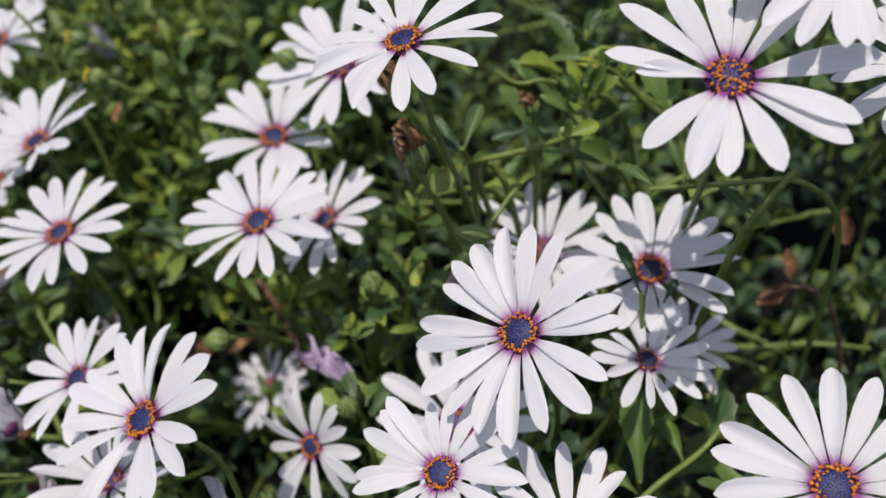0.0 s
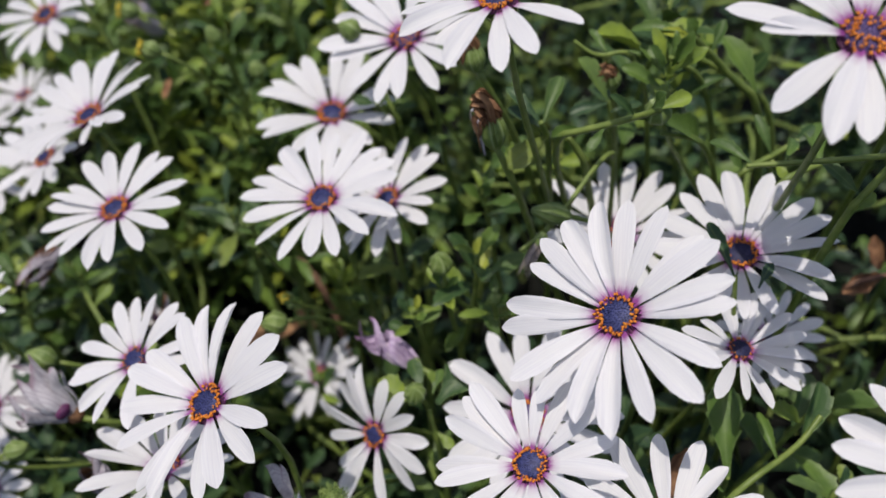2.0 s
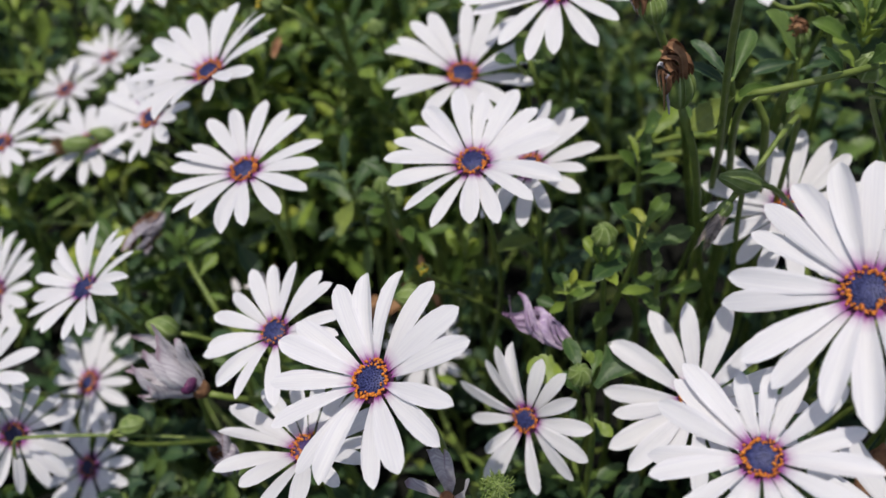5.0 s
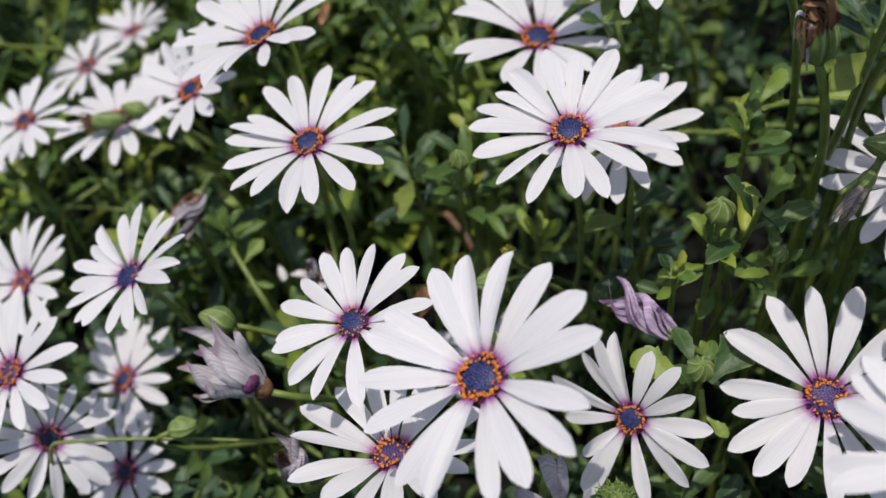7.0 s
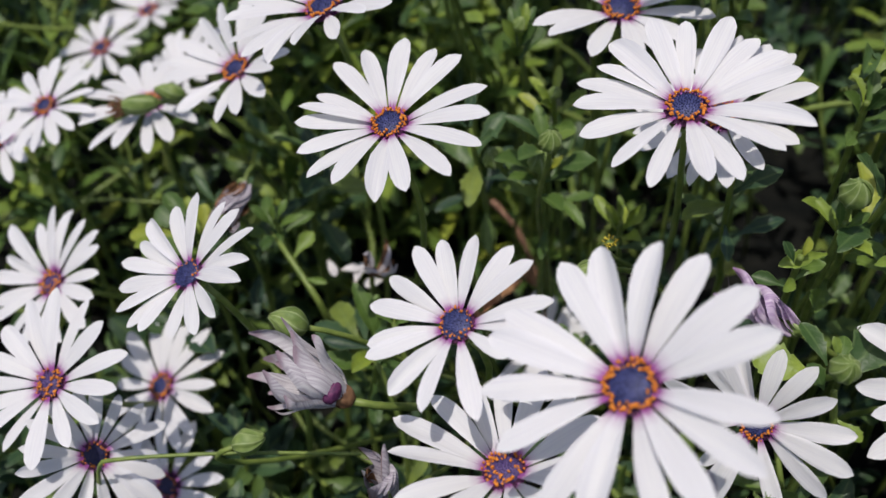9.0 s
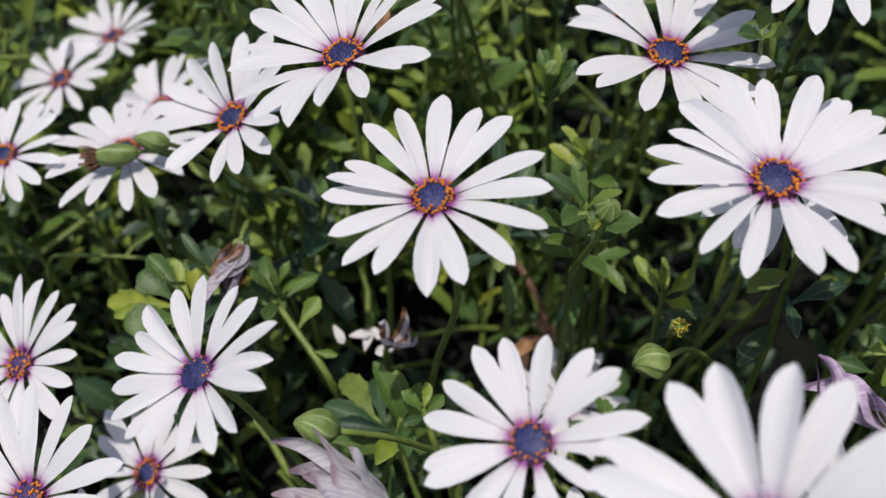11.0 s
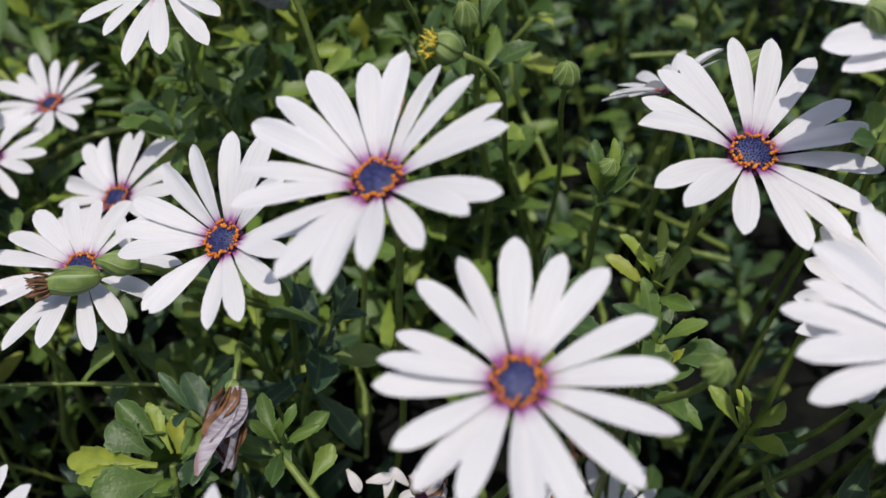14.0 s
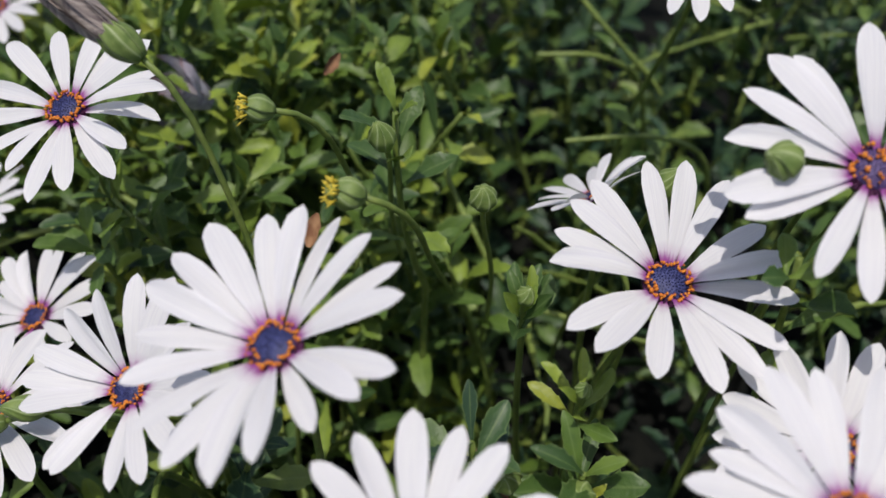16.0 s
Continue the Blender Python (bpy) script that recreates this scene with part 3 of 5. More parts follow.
def leaf_mesh(name, shape, material):
    v, f, rib = shape
    mesh = bpy.data.meshes.new(name)
    mesh.from_pydata(v.tolist(), [], f.tolist())
    mesh.polygons.foreach_set("use_smooth", [True] * len(f))
    mesh.attributes.new("rib", "FLOAT", "POINT").data.foreach_set("value", rib)
    mesh.materials.append(material)
    return mesh


LEAVES = [leaf_mesh("leaf", s, LEAF) for s in FINE]
LIT_LEAVES = [leaf_mesh("leaf", s, LIT_LEAF) for s in FINE]


def shoot_plan(tip, axis, length, count, size, r):
    """Where the leaves of one shoot sit: stalk points, and for each leaf its foot, direction, upper side and length."""
    tip, axis = Vector(tip), Vector(axis).normalized()
    foot = tip - axis * length
    foot.z -= length * 0.15
    side = axis.orthogonal().normalized()
    mid = (tip + foot) / 2 + side * r.uniform(-0.15, 0.15) * length + Vector((0, 0, -0.04 * length))
    pts = [foot * (1 - t) ** 2 + mid * (2 * t * (1 - t)) + tip * t * t for t in (0, 0.2, 0.4, 0.6, 0.8, 1.0)]
    leaves = []
    turn = r.uniform(0, 6.28)
    for i in range(count):
        u = i / max(1, count - 1)
        t = 0.25 + 0.75 * u ** 0.75
        p = foot * (1 - t) ** 2 + mid * (2 * t * (1 - t)) + tip * t * t
        turn += 2.4 + r.uniform(-0.35, 0.35)
        away = side * math.cos(turn) + axis.cross(side) * math.sin(turn)
        open_ = radians(78 - 52 * u + r.uniform(-14, 14))
        d = (axis * math.cos(open_) + away * math.sin(open_)).normalized()
        up = (axis * math.sin(open_) - away * math.cos(open_) + Vector((r.uniform(-0.3, 0.3), r.uniform(-0.3, 0.3), 0.3))).normalized()
        leaves.append((p, d, up, size * (0.55 + 0.75 * math.sin(math.pi * (0.22 + 0.70 * u))) * r.uniform(0.8, 1.15)))
    return pts, leaves


def leaf_matrix(p, d, up, length):
    y = up.cross(d).normalized()
    z = d.cross(y)
    return Matrix.Translation(p) @ Matrix((d * length, y * length, z * length)).transposed().to_4x4()


def leafy_shoot(tip, axis, length, count, size, seed, lighter=False, label=""):
    """A leafy shoot as a thing: a stalk down into the bed, with every leaf a part."""
    r = random.Random(seed)
    pts, leaves = shoot_plan(tip, axis, length, count + 2, size * 0.76, r)
    foot = pts[0]
    base = Vector((foot.x, foot.y, ground_at(foot.x, foot.y)))
    ob = thing("leafy_shoot", base, label or "green shoot with toothed spoon-shaped leaves", "plant shoot", "leafy shoots")
    bm = bmesh.new()
    line = [Vector((0, 0, -0.003)), (foot - base) * 0.5 + Vector((0.002, 0.001, 0))] + [p - base for p in pts]
    tube(bm, line, [0.0016, 0.0016] + [0.0015 - 0.0001 * i for i in range(len(pts))], 6)
    part("stem", bm, STEM, ob)
    mids = np.array([tuple(p + d * n * 0.6) for p, d, up, n in leaves])
    for (p, d, up, n), covered in zip(leaves, blocks_view(mids, 0.8)):
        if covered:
            continue
        link_mesh("leaf", r.choice(LIT_LEAVES if lighter else LEAVES), LEAF, ob, leaf_matrix(p - base, d, up, n))
    return ob


def ease(a, b, x):
    t = min(1.0, max(0.0, (x - a) / (b - a)))
    return t * t * (3 - 2 * t)


def canopy(x, y):
    """Height of the leaf tops over the bed: low in a hollow at one side, higher at the other and behind."""
    high = ease(-0.12, 0.05, x - 0.2 * (y - 0.3))
    h = 0.062 + 0.085 * high + 0.115 * ease(0.34, 0.50, y) * (1 - 0.6 * high) + 0.02 * ease(0.0, 0.15, x)
    return h + 0.035 * noise.noise(Vector((x * 11, y * 11, 4.0))) + 0.02 * noise.noise(Vector((x * 27, y * 27, 9.0)))


# gaps set where the camera sees dark; their black soil stands in for shade
SHADE_GAPS = ((-0.05, 0.28, 0.028), (-0.055, 0.318, 0.028), (-0.02, 0.36, 0.045), (0.0, 0.44, 0.055), (0.03, 0.50, 0.06), (0.045, 0.32, 0.03), (-0.09, 0.375, 0.035), (-0.11, 0.42, 0.04), (-0.03, 0.56, 0.06), (0.06, 0.58, 0.06), (0.19, 0.33, 0.065), (0.15, 0.41, 0.06),
           (0.24, 0.39, 0.08), (-0.14, 0.35, 0.03), (-0.08, 0.30, 0.04), (-0.19, 0.365, 0.03), (-0.025, 0.265, 0.03), (-0.115, 0.28, 0.035), (0.165, 0.26, 0.05), (-0.14, 0.40, 0.03), (-0.20, 0.29, 0.025), (0.16, 0.45, 0.05), (0.17, 0.51, 0.05), (-0.085, 0.455, 0.04), (-0.06, 0.495, 0.05), (-0.02, 0.515, 0.045), (-0.08, 0.55, 0.04), (0.09, 0.34, 0.06), (0.06, 0.40, 0.06), (0.12, 0.30, 0.05), (0.10, 0.24, 0.03), (-0.075, 0.40, 0.04), (-0.10, 0.37, 0.03), (-0.111, 0.459, 0.03), (-0.094, 0.428, 0.03), (-0.123, 0.42, 0.03), (-0.091, 0.496, 0.03), (0.20, 0.57, 0.07), (0.27, 0.66, 0.07), (0.03, 0.40, 0.03), (0.01, 0.375, 0.025))


def thin(x, y):
    """How bare the bed is: 1 in the gaps set where the camera sees shade, 0 in the thick of the leaves."""
    return max(math.exp(-((x - a) ** 2 + (y - b) ** 2) / (c * c)) for a, b, c in SHADE_GAPS)


# three directions towards the camera path, fitted to its view, then roughly the sun's
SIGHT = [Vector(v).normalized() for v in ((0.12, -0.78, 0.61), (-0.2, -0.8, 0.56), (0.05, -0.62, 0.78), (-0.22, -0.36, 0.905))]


def blocks_view(points, margin=1.0):
    """True for points that would hide an open head from the camera path, or stand over its face or towards the sun."""
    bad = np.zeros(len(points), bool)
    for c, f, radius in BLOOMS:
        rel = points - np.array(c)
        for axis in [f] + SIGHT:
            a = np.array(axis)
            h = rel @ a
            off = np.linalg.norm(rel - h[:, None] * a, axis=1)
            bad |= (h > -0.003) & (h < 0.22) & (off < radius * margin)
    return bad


def joined(name, material, blocks, label, category):
    """One mesh out of many transformed leaf shapes. blocks: (shape, matrices)."""
    all_v, all_f, all_r, start = [], [], [], 0
    for (v, f, rib), mats in blocks:
        if not len(mats):
            continue
        m = np.array(mats)
        h = np.concatenate([v, np.ones((len(v), 1))], axis=1)
        pts = np.einsum("nij,vj->nvi", m, h)[:, :, :3]
        all_v.append(pts.reshape(-1, 3))
        all_f.append((f[None] + (start + np.arange(len(m)) * len(v))[:, None, None]).reshape(-1, f.shape[1]))
        all_r.append(np.tile(rib, len(m)))
        start += len(m) * len(v)
    v, f, rib = np.concatenate(all_v), np.concatenate(all_f), np.concatenate(all_r)
    mesh = bpy.data.meshes.new(name)
    mesh.vertices.add(len(v))
    mesh.vertices.foreach_set("co", v.ravel())
    mesh.loops.add(f.size)
    mesh.loops.foreach_set("vertex_index", f.ravel().astype(np.int32))
    mesh.polygons.add(len(f))
    mesh.polygons.foreach_set("loop_start", np.arange(0, f.size, f.shape[1], dtype=np.int32))
    mesh.polygons.foreach_set("loop_total", np.full(len(f), f.shape[1], dtype=np.int32))
    mesh.polygons.foreach_set("use_smooth", np.ones(len(f), bool))
    mesh.attributes.new("rib", "FLOAT", "POINT").data.foreach_set("value", rib)
    mesh.update()
    mesh.validate()
    return tagged(link_mesh(name, mesh, material), label, category, "", "stuff")


def rod_shape():
    """Unit rod along +x for thin stalks, five-sided."""
    v = [(x, math.cos(k * math.tau / 5), math.sin(k * math.tau / 5)) for x in (0, 1) for k in range(5)]
    f = [(k, (k + 1) % 5, 5 + (k + 1) % 5, 5 + k) for k in range(5)]
    return np.array(v), np.array(f), np.zeros(10)


def bed():
    """The mass of foliage: shoots over the whole bed, thick where the camera passes, leaves and stalks joined."""
    r = random.Random(5)
    leaf_sets = [[] for _ in SHAPES]
    stalks = []
    zones = ((-0.11, 0.40, 0.50, 0.40, 3500), (-0.11, 0.55, 1.25, 1.20, 3200))   # middle, half widths and shoots of each round patch
    for mx, my, half_x, half_y, count in zones:
        for _ in range(count):
            a, far = r.uniform(0, math.tau), math.sqrt(r.random()) * (1 + 0.12 * r.gauss(0, 1))
            x, y = mx + math.cos(a) * far * half_x, my + math.sin(a) * far * half_y
            bare = thin(x, y)
            low = r.random() < 0.93 * bare
            if low and r.random() < 0.75:
                continue
            clump = noise.noise(Vector((x * 24, y * 24, 1.7))) + 0.5 * noise.noise(Vector((x * 50, y * 50, 5.1)))
            if clump < 0.12 and r.random() < 0.92:
                continue
            top = canopy(x, y) - 0.075 * bare + 0.035 * max(-0.6, min(0.6, clump)) - 0.105 * r.random()
            top = r.uniform(0.015, 0.045) if low else max(0.03, top)
            axis = Vector((r.gauss(-0.05, 0.40), r.gauss(-0.10, 0.40), 1))
            if top < 0.07:
                axis.z = 0.5
            n = r.randint(8, 12)
            pts, leaves = shoot_plan((x, y, top), axis, r.uniform(0.04, 0.09), n, r.uniform(0.0165, 0.0260), r)
            grassy = ease(0.34, 0.44, y) * (1 - 0.9 * ease(-0.13, -0.03, x)) > r.random() * 1.1
            for p, d, up, length in leaves:
                if p.z < 0.004:
                    continue
                k = r.randrange(10, 14) if grassy else r.randrange(0, 10)
                leaf_sets[k].append((leaf_matrix(p, d, up, length * (1.2 if grassy else 1.0)), p + d * length * 0.6))
            for a, b in zip(pts, pts[1:]):
                d = b - a
                y_ = d.orthogonal().normalized() * 0.0011
                z_ = d.normalized().cross(y_)
                stalks.append((Matrix.Translation(a) @ Matrix((d, y_, z_)).transposed().to_4x4(), (a + b) / 2))
    for _ in range(90):
        x, y = r.uniform(-0.6, 0.4), r.uniform(0.03, 0.75)
        p = Vector((x, y, max(0.03, canopy(x, y) - r.uniform(0.015, 0.08))))
        way = Vector((r.gauss(0, 1), r.gauss(0, 1), r.gauss(0.15, 0.3))).normalized()
        for _ in range(r.randint(5, 9)):
            way = (way + Vector((r.gauss(0, 0.16), r.gauss(0, 0.16), r.gauss(0.02, 0.12)))).normalized()
            d = way * r.uniform(0.010, 0.016)
            y_ = d.orthogonal().normalized() * r.choice((0.0011, 0.0014, 0.0017))
            stalks.append((Matrix.Translation(p) @ Matrix((d * 1.06, y_, way.cross(y_))).transposed().to_4x4(), p + d / 2))
            p = p + d
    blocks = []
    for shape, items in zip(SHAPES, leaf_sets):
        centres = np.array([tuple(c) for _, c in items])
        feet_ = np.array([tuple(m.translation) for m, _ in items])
        ok = ~(blocks_view(centres, 1.02) | blocks_view(feet_, 0.95))
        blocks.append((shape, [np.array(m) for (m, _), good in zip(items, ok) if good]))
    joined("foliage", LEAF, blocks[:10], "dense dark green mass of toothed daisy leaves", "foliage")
    joined("narrow_foliage", LIT_LEAF, blocks[10:], "narrow yellow-green leaves at the back of the bed", "foliage")
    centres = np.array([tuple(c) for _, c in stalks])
    ok = ~blocks_view(centres, 0.9)
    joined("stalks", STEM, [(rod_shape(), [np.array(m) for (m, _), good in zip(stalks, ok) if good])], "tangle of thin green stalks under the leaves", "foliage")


# ---- buds, spent and wilted heads ----
def head_stem(parent, base, top, facing, radius=0.0015, bow=0.03):
    foot, tip = Vector((0, 0, -0.004)), Vector(top) - Vector(base)
    f = Vector(facing).normalized()
    bm = bmesh.new()
    tube(bm, sway(curve_points(foot, foot + tip * 0.35 + Vector((0, 0, tip.z * 0.15)), tip - f * bow, tip, 14), base), [radius * (1.1 - 0.25 * i / 14) for i in range(15)], 7)
    return part("stem", bm, STEM, parent)


def foot_of(at, lean):
    x, y = at[0] + lean[0] * 1.6, at[1] + lean[1] * 1.5 + 0.05
    return Vector((x, y, ground_at(x, y)))


def bracts(bm, frame_, length, width, count, r, tip=0.25, belly=0.45):
    """A closed bud along the frame's z: bracts wrapped over each other, each with a raised edge, twisting to a blunt point."""
    count = 8 if count < 13 else count
    rib = bm.verts.layers.float.get("rib") or bm.verts.layers.float.new("rib")
    sides = count * 4
    turn = r.uniform(0.5, 1.0) if count == 8 else 0.15
    lean_ = [r.uniform(-0.03, 0.03) for _ in range(count)]
    rings = []
    for i in range(12):
        s = i / 11
        w = width * (math.sin(math.pi * (0.10 + s * 0.86)) ** 0.7) * (1.0 if s < belly else 1 - (tip + 0.1) * (s - belly))
        ring = []
        for k in range(sides):
            a = (k / sides + lean_[k // 4]) * math.tau + turn * s * s
            step = (0.10, 0.02, -0.05, 0.02)[k % 4] * math.sin(math.pi * min(1, s * 0.9 + 0.1))
            z = s * length * (1.0 + (0.05 if k % 4 == 0 else 0.0) * s)
            v = bm.verts.new(frame_ @ Vector((math.cos(a) * w * (1 + step), math.sin(a) * w * (1 + step), z)))
            v[rib] = 1.0 if k % 4 == 0 else 0.0
            ring.append(v)
        rings.append(ring)
    for a, b in zip(rings, rings[1:]):
        for k in range(sides):
            bm.faces.new((a[k], a[(k + 1) % sides], b[(k + 1) % sides], b[k]))
    bm.faces.new(rings[0][::-1])
    bm.faces.new(rings[-1])


def ribbon(bm, pts, widths, side, curl=0.0):
    """A limp petal: a strip through points, three across, its edges curled."""
    pts, widths = list(pts), list(widths)
    for _ in range(2):   # round the corners
        fine, wide = [pts[0]], [widths[0]]
        for (p, q), (v, w) in zip(zip(pts, pts[1:]), zip(widths, widths[1:])):
            fine += [p * 0.75 + q * 0.25, p * 0.25 + q * 0.75]
            wide += [v * 0.75 + w * 0.25, v * 0.25 + w * 0.75]
        pts, widths = fine + [pts[-1]], wide + [widths[-1]]
    rows = []
    for i, (p, w) in enumerate(zip(pts, widths)):
        d = (pts[min(i + 1, len(pts) - 1)] - pts[max(i - 1, 0)]).normalized()
        s = (side - d * side.dot(d)).normalized()
        n = d.cross(s)
        rows.append([bm.verts.new(p + s * w * k + n * curl * w * abs(k)) for k in (-1, -0.5, 0, 0.5, 1)])
    for a, b in zip(rows, rows[1:]):
        for k in range(4):
            bm.faces.new((a[k], a[k + 1], b[k + 1], b[k]))


FREE = []


def flower_bud(at, facing, length, width, lean, seed, label="closed green flower bud on its stalk", florets=None):
    """A bud at a stalk's end; florets: 'yellow' or 'dry' for what sticks out of its mouth."""
    r = random.Random(seed)
    a = Vector(at)
    base = foot_of(at, lean)
    ob = thing("flower_bud", base, label, "flower bud", "flower buds")
    m = basis(facing, a - base)
    bm = bmesh.new()
    bracts(bm, m, length, width, 11, r)
    part("calyx", bm, CALYX, ob)
    if florets:
        bm = bmesh.new()
        many, thick, reach = {"yellow": (30, 0.085, 1.10), "dry": (34, 0.10, 1.22), "fuzz": (120, 0.06, 1.18)}[florets]
        for i in range(many):
            c = i * 2.4
            d = width * (0.75 if florets != "fuzz" else 1.15) * math.sqrt((i + 0.5) / many)
            low = length * (0.8 if florets != "fuzz" else 0.95 - 0.6 * (d / width) ** 2)
            start = Vector((math.cos(c) * d, math.sin(c) * d, low))
            end = Vector((math.cos(c) * d * 1.35 + r.uniform(-0.3, 0.3) * width, math.sin(c) * d * 1.35 + r.uniform(-0.3, 0.3) * width, low + length * r.uniform(0.22, reach - 0.8) * (0.55 if florets == "fuzz" else 1.0)))
            mid = (start + end) / 2 + Vector((r.uniform(-0.2, 0.2), r.uniform(-0.2, 0.2), 0.05)) * width
            tube(bm, [m @ start, m @ mid, m @ end], [width * thick, width * thick, width * thick * 0.4], 5)
        part("floret_tuft", bm, {"yellow": YELLOW, "dry": DRY, "fuzz": CALYX}[florets], ob, {"yellow": "tuft of yellow florets", "dry": "dried brown florets", "fuzz": "soft yellow-green bristles"}[florets])
    head_stem(ob, base, a + Vector(facing).normalized() * 0.001, facing, 0.0011)
    FREE.append((a, Vector(facing).normalized(), width * 1.3))
    return ob


def spent_head(at, facing, length, width, lean, seed, label):
    """A faded head: swollen green calyx, crumpled dry petals bunched on top and hanging down one side."""
    r = random.Random(seed)
    a = Vector(at)
    base = foot_of(at, lean)
    ob = thing("spent_flower", base, label, "spent flower", "faded flowers")
    m = basis(facing, a - base)
    bm = bmesh.new()
    bracts(bm, m, length * 0.68, width * 1.0, 14, r, 0.1)
    part("calyx", bm, CALYX, ob, "green ribbed calyx")
    fall = m.to_3x3().inverted() @ Vector((-0.98, -0.12, 0.0))
    fall = Vector((fall.x, fall.y, 0)).normalized()
    high = length * 0.62
    for i in range(26):
        bm = bmesh.new()
        c = i * math.tau / 26 + r.uniform(-0.2, 0.2)
        out, side = Vector((math.cos(c), math.sin(c), 0)), Vector((-math.sin(c), math.cos(c), 0))
        near = out.dot(fall)
        up = Vector((0, 0, 1))
        pts = [out * width * 0.62 + up * high * 0.80, out * width * 0.72 + up * high * 0.98]
        if near > 0.55:   # limp ones hang down the side
            drop = r.uniform(0.0, 0.55) if r.random() < 0.5 else r.uniform(0.4, 0.75)
            pts += [out * width * r.uniform(1.0, 1.25) + side * width * r.uniform(-0.3, 0.3) + up * high * r.uniform(1.0, 1.15)]
            pts += [out * width * r.uniform(1.15, 1.35) + up * high * (0.55 + 0.4 * drop), out * width * r.uniform(1.0, 1.35) + side * width * r.uniform(-0.3, 0.3) + up * high * drop]
        else:             # the rest lies crumpled over the top towards the same side
            rise = r.uniform(1.05, 1.5)
            pts += [out * width * 0.55 + fall * width * r.uniform(0.0, 0.4) + side * width * r.uniform(-0.3, 0.3) + up * high * rise]
            pts += [out * width * 0.2 + fall * width * r.uniform(0.2, 0.9) + side * width * r.uniform(-0.5, 0.5) + up * high * rise * r.uniform(0.95, 1.15), fall * width * r.uniform(0.2, 1.3) + side * width * r.uniform(-0.6, 0.6) + up * high * rise * r.uniform(0.75, 1.1)]
        w = width * r.uniform(0.13, 0.27)
        ribbon(bm, [m @ q for q in pts], [w * 0.7, w, w * r.uniform(0.7, 1.3), w * r.uniform(0.6, 1.2), w * 0.3], m.to_3x3() @ (side + Vector((0, 0, r.uniform(-0.4, 0.4)))), r.uniform(-1.5, 1.5))
        part("petal", bm, PAPER if 0.70 < near < 0.93 and side.dot(fall) > 0 else r.choice((DRY, DRY, RUST, RUST, DRY, WITHERED if near > 0.55 else RUST)), ob)
    head_stem(ob, base, a + Vector(facing).normalized() * 0.001, facing, 0.0016)
    FREE.append((a + Vector(facing).normalized() * length * 0.5, Vector(facing).normalized(), width * 1.7))
    return ob


def wilted_flower(at, facing, length, spread, lean, seed, label, material, petals=11, twist=1.2, eye=None, ragged=0.2, cup=1.0, stalk=0.0015, dry=0.0, slim=1.0, bow=0.03):
    """A half-closed or collapsed head: limp petals run forward from the calyx, twisted round each other."""
    r = random.Random(seed)
    a, f = Vector(at), Vector(facing).normalized()
    base = foot_of(at, lean)
    ob = thing("wilted_flower", base, label, "wilted flower", "faded flowers")
    m = basis(f, a - base)
    bm = bmesh.new()
    bracts(bm, m @ Matrix.Translation((0, 0, -length * 0.12)), length * 0.26 * cup, length * 0.115 * (0.7 + 0.3 * cup), 12, r, 0.0)
    part("calyx", bm, DRY if eye else CALYX, ob, "shrunken brown bracts" if eye else "green bracts")
    for i in range(petals):
        bm = bmesh.new()
        c = i * math.tau / petals + r.uniform(-0.25, 0.25)
        long_ = length * r.uniform(1 - ragged, 1 + ragged * 0.5)
        pts, turn = [], twist * r.uniform(0.6, 1.3)
        for s in (0.0, 0.18, 0.36, 0.55, 0.75, 0.9, 1.0):
            k = c + turn * s * s
            rad = length * (0.10 + spread * math.sin(min(1.0, s * 1.1) * math.pi * 0.5)) * (1.0 + 0.15 * math.sin(s * 7 + i))
            pts.append(m @ Vector((math.cos(k) * rad, math.sin(k) * rad, long_ * s)))
        w = length * r.uniform(0.085, 0.125) * slim
        side = m.to_3x3() @ Vector((-math.sin(c + turn * 0.4), math.cos(c + turn * 0.4), 0))
        ribbon(bm, pts, [w * 0.4, w * 0.7, w, w * 1.1, w, w * 0.7, w * 0.2], side, r.uniform(-0.5, 0.7))
        part("petal", bm, DRY if r.random() < dry else material, ob)
    if eye:
        bm = bmesh.new()
        blob(bm, m @ Vector((0, 0, length * 0.10)) + Vector((0.0, -0.5, 0.6)) * length * 0.16, length * 0.13, (1, 1, 0.7), m.to_3x3(), 2)
        part("disc", bm, eye, ob, "browned eye")
    head_stem(ob, base, a - f * length * 0.1, f, stalk, bow)
    FREE.append((a + f * length * 0.5, f, length * 0.5))
    return ob


# spent head on the tall stalk, dry petals hanging
spent_head((-0.0090, 0.2640, 0.2670), (-0.22, -0.05, 0.97), 0.0235, 0.0050, (0.055, 0.02), 3, "spent daisy head with brown dried petals over a green calyx")
spent_head((-0.0160, 0.2900, 0.2830), (-0.3, 0.1, 0.9), 0.018, 0.0045, (0.06, 0.05), 4, "shrivelled daisy head with curled pale dry petals")
spent_head((0.0370, 0.2990, 0.2720), (-0.35, -0.3, 0.9), 0.013, 0.0036, (0.03, 0.05), 5, "small shrivelled brown daisy head among leaves")
wilted_flower((-0.1630, 0.2000, 0.1420), (-0.15, 0.10, 0.95), 0.0190, 0.15, (0.02, 0.05), 6, "dried daisy head with brown and mauve petals", WITHERED, 13, 1.8, None, 0.4, 1.0, 0.0013, 0.35, 0.9)
wilted_flower((-0.1765, 0.3085, 0.1310), (0.35, -0.20, 0.9), 0.0140, 0.38, (0.02, 0.03), 7, "decaying daisy with limp grey-mauve and brown petals low in the bed", FADED, 11, 0.9, COLLAR, 0.5, 1.0, 0.0013, 0.35, 0.85)
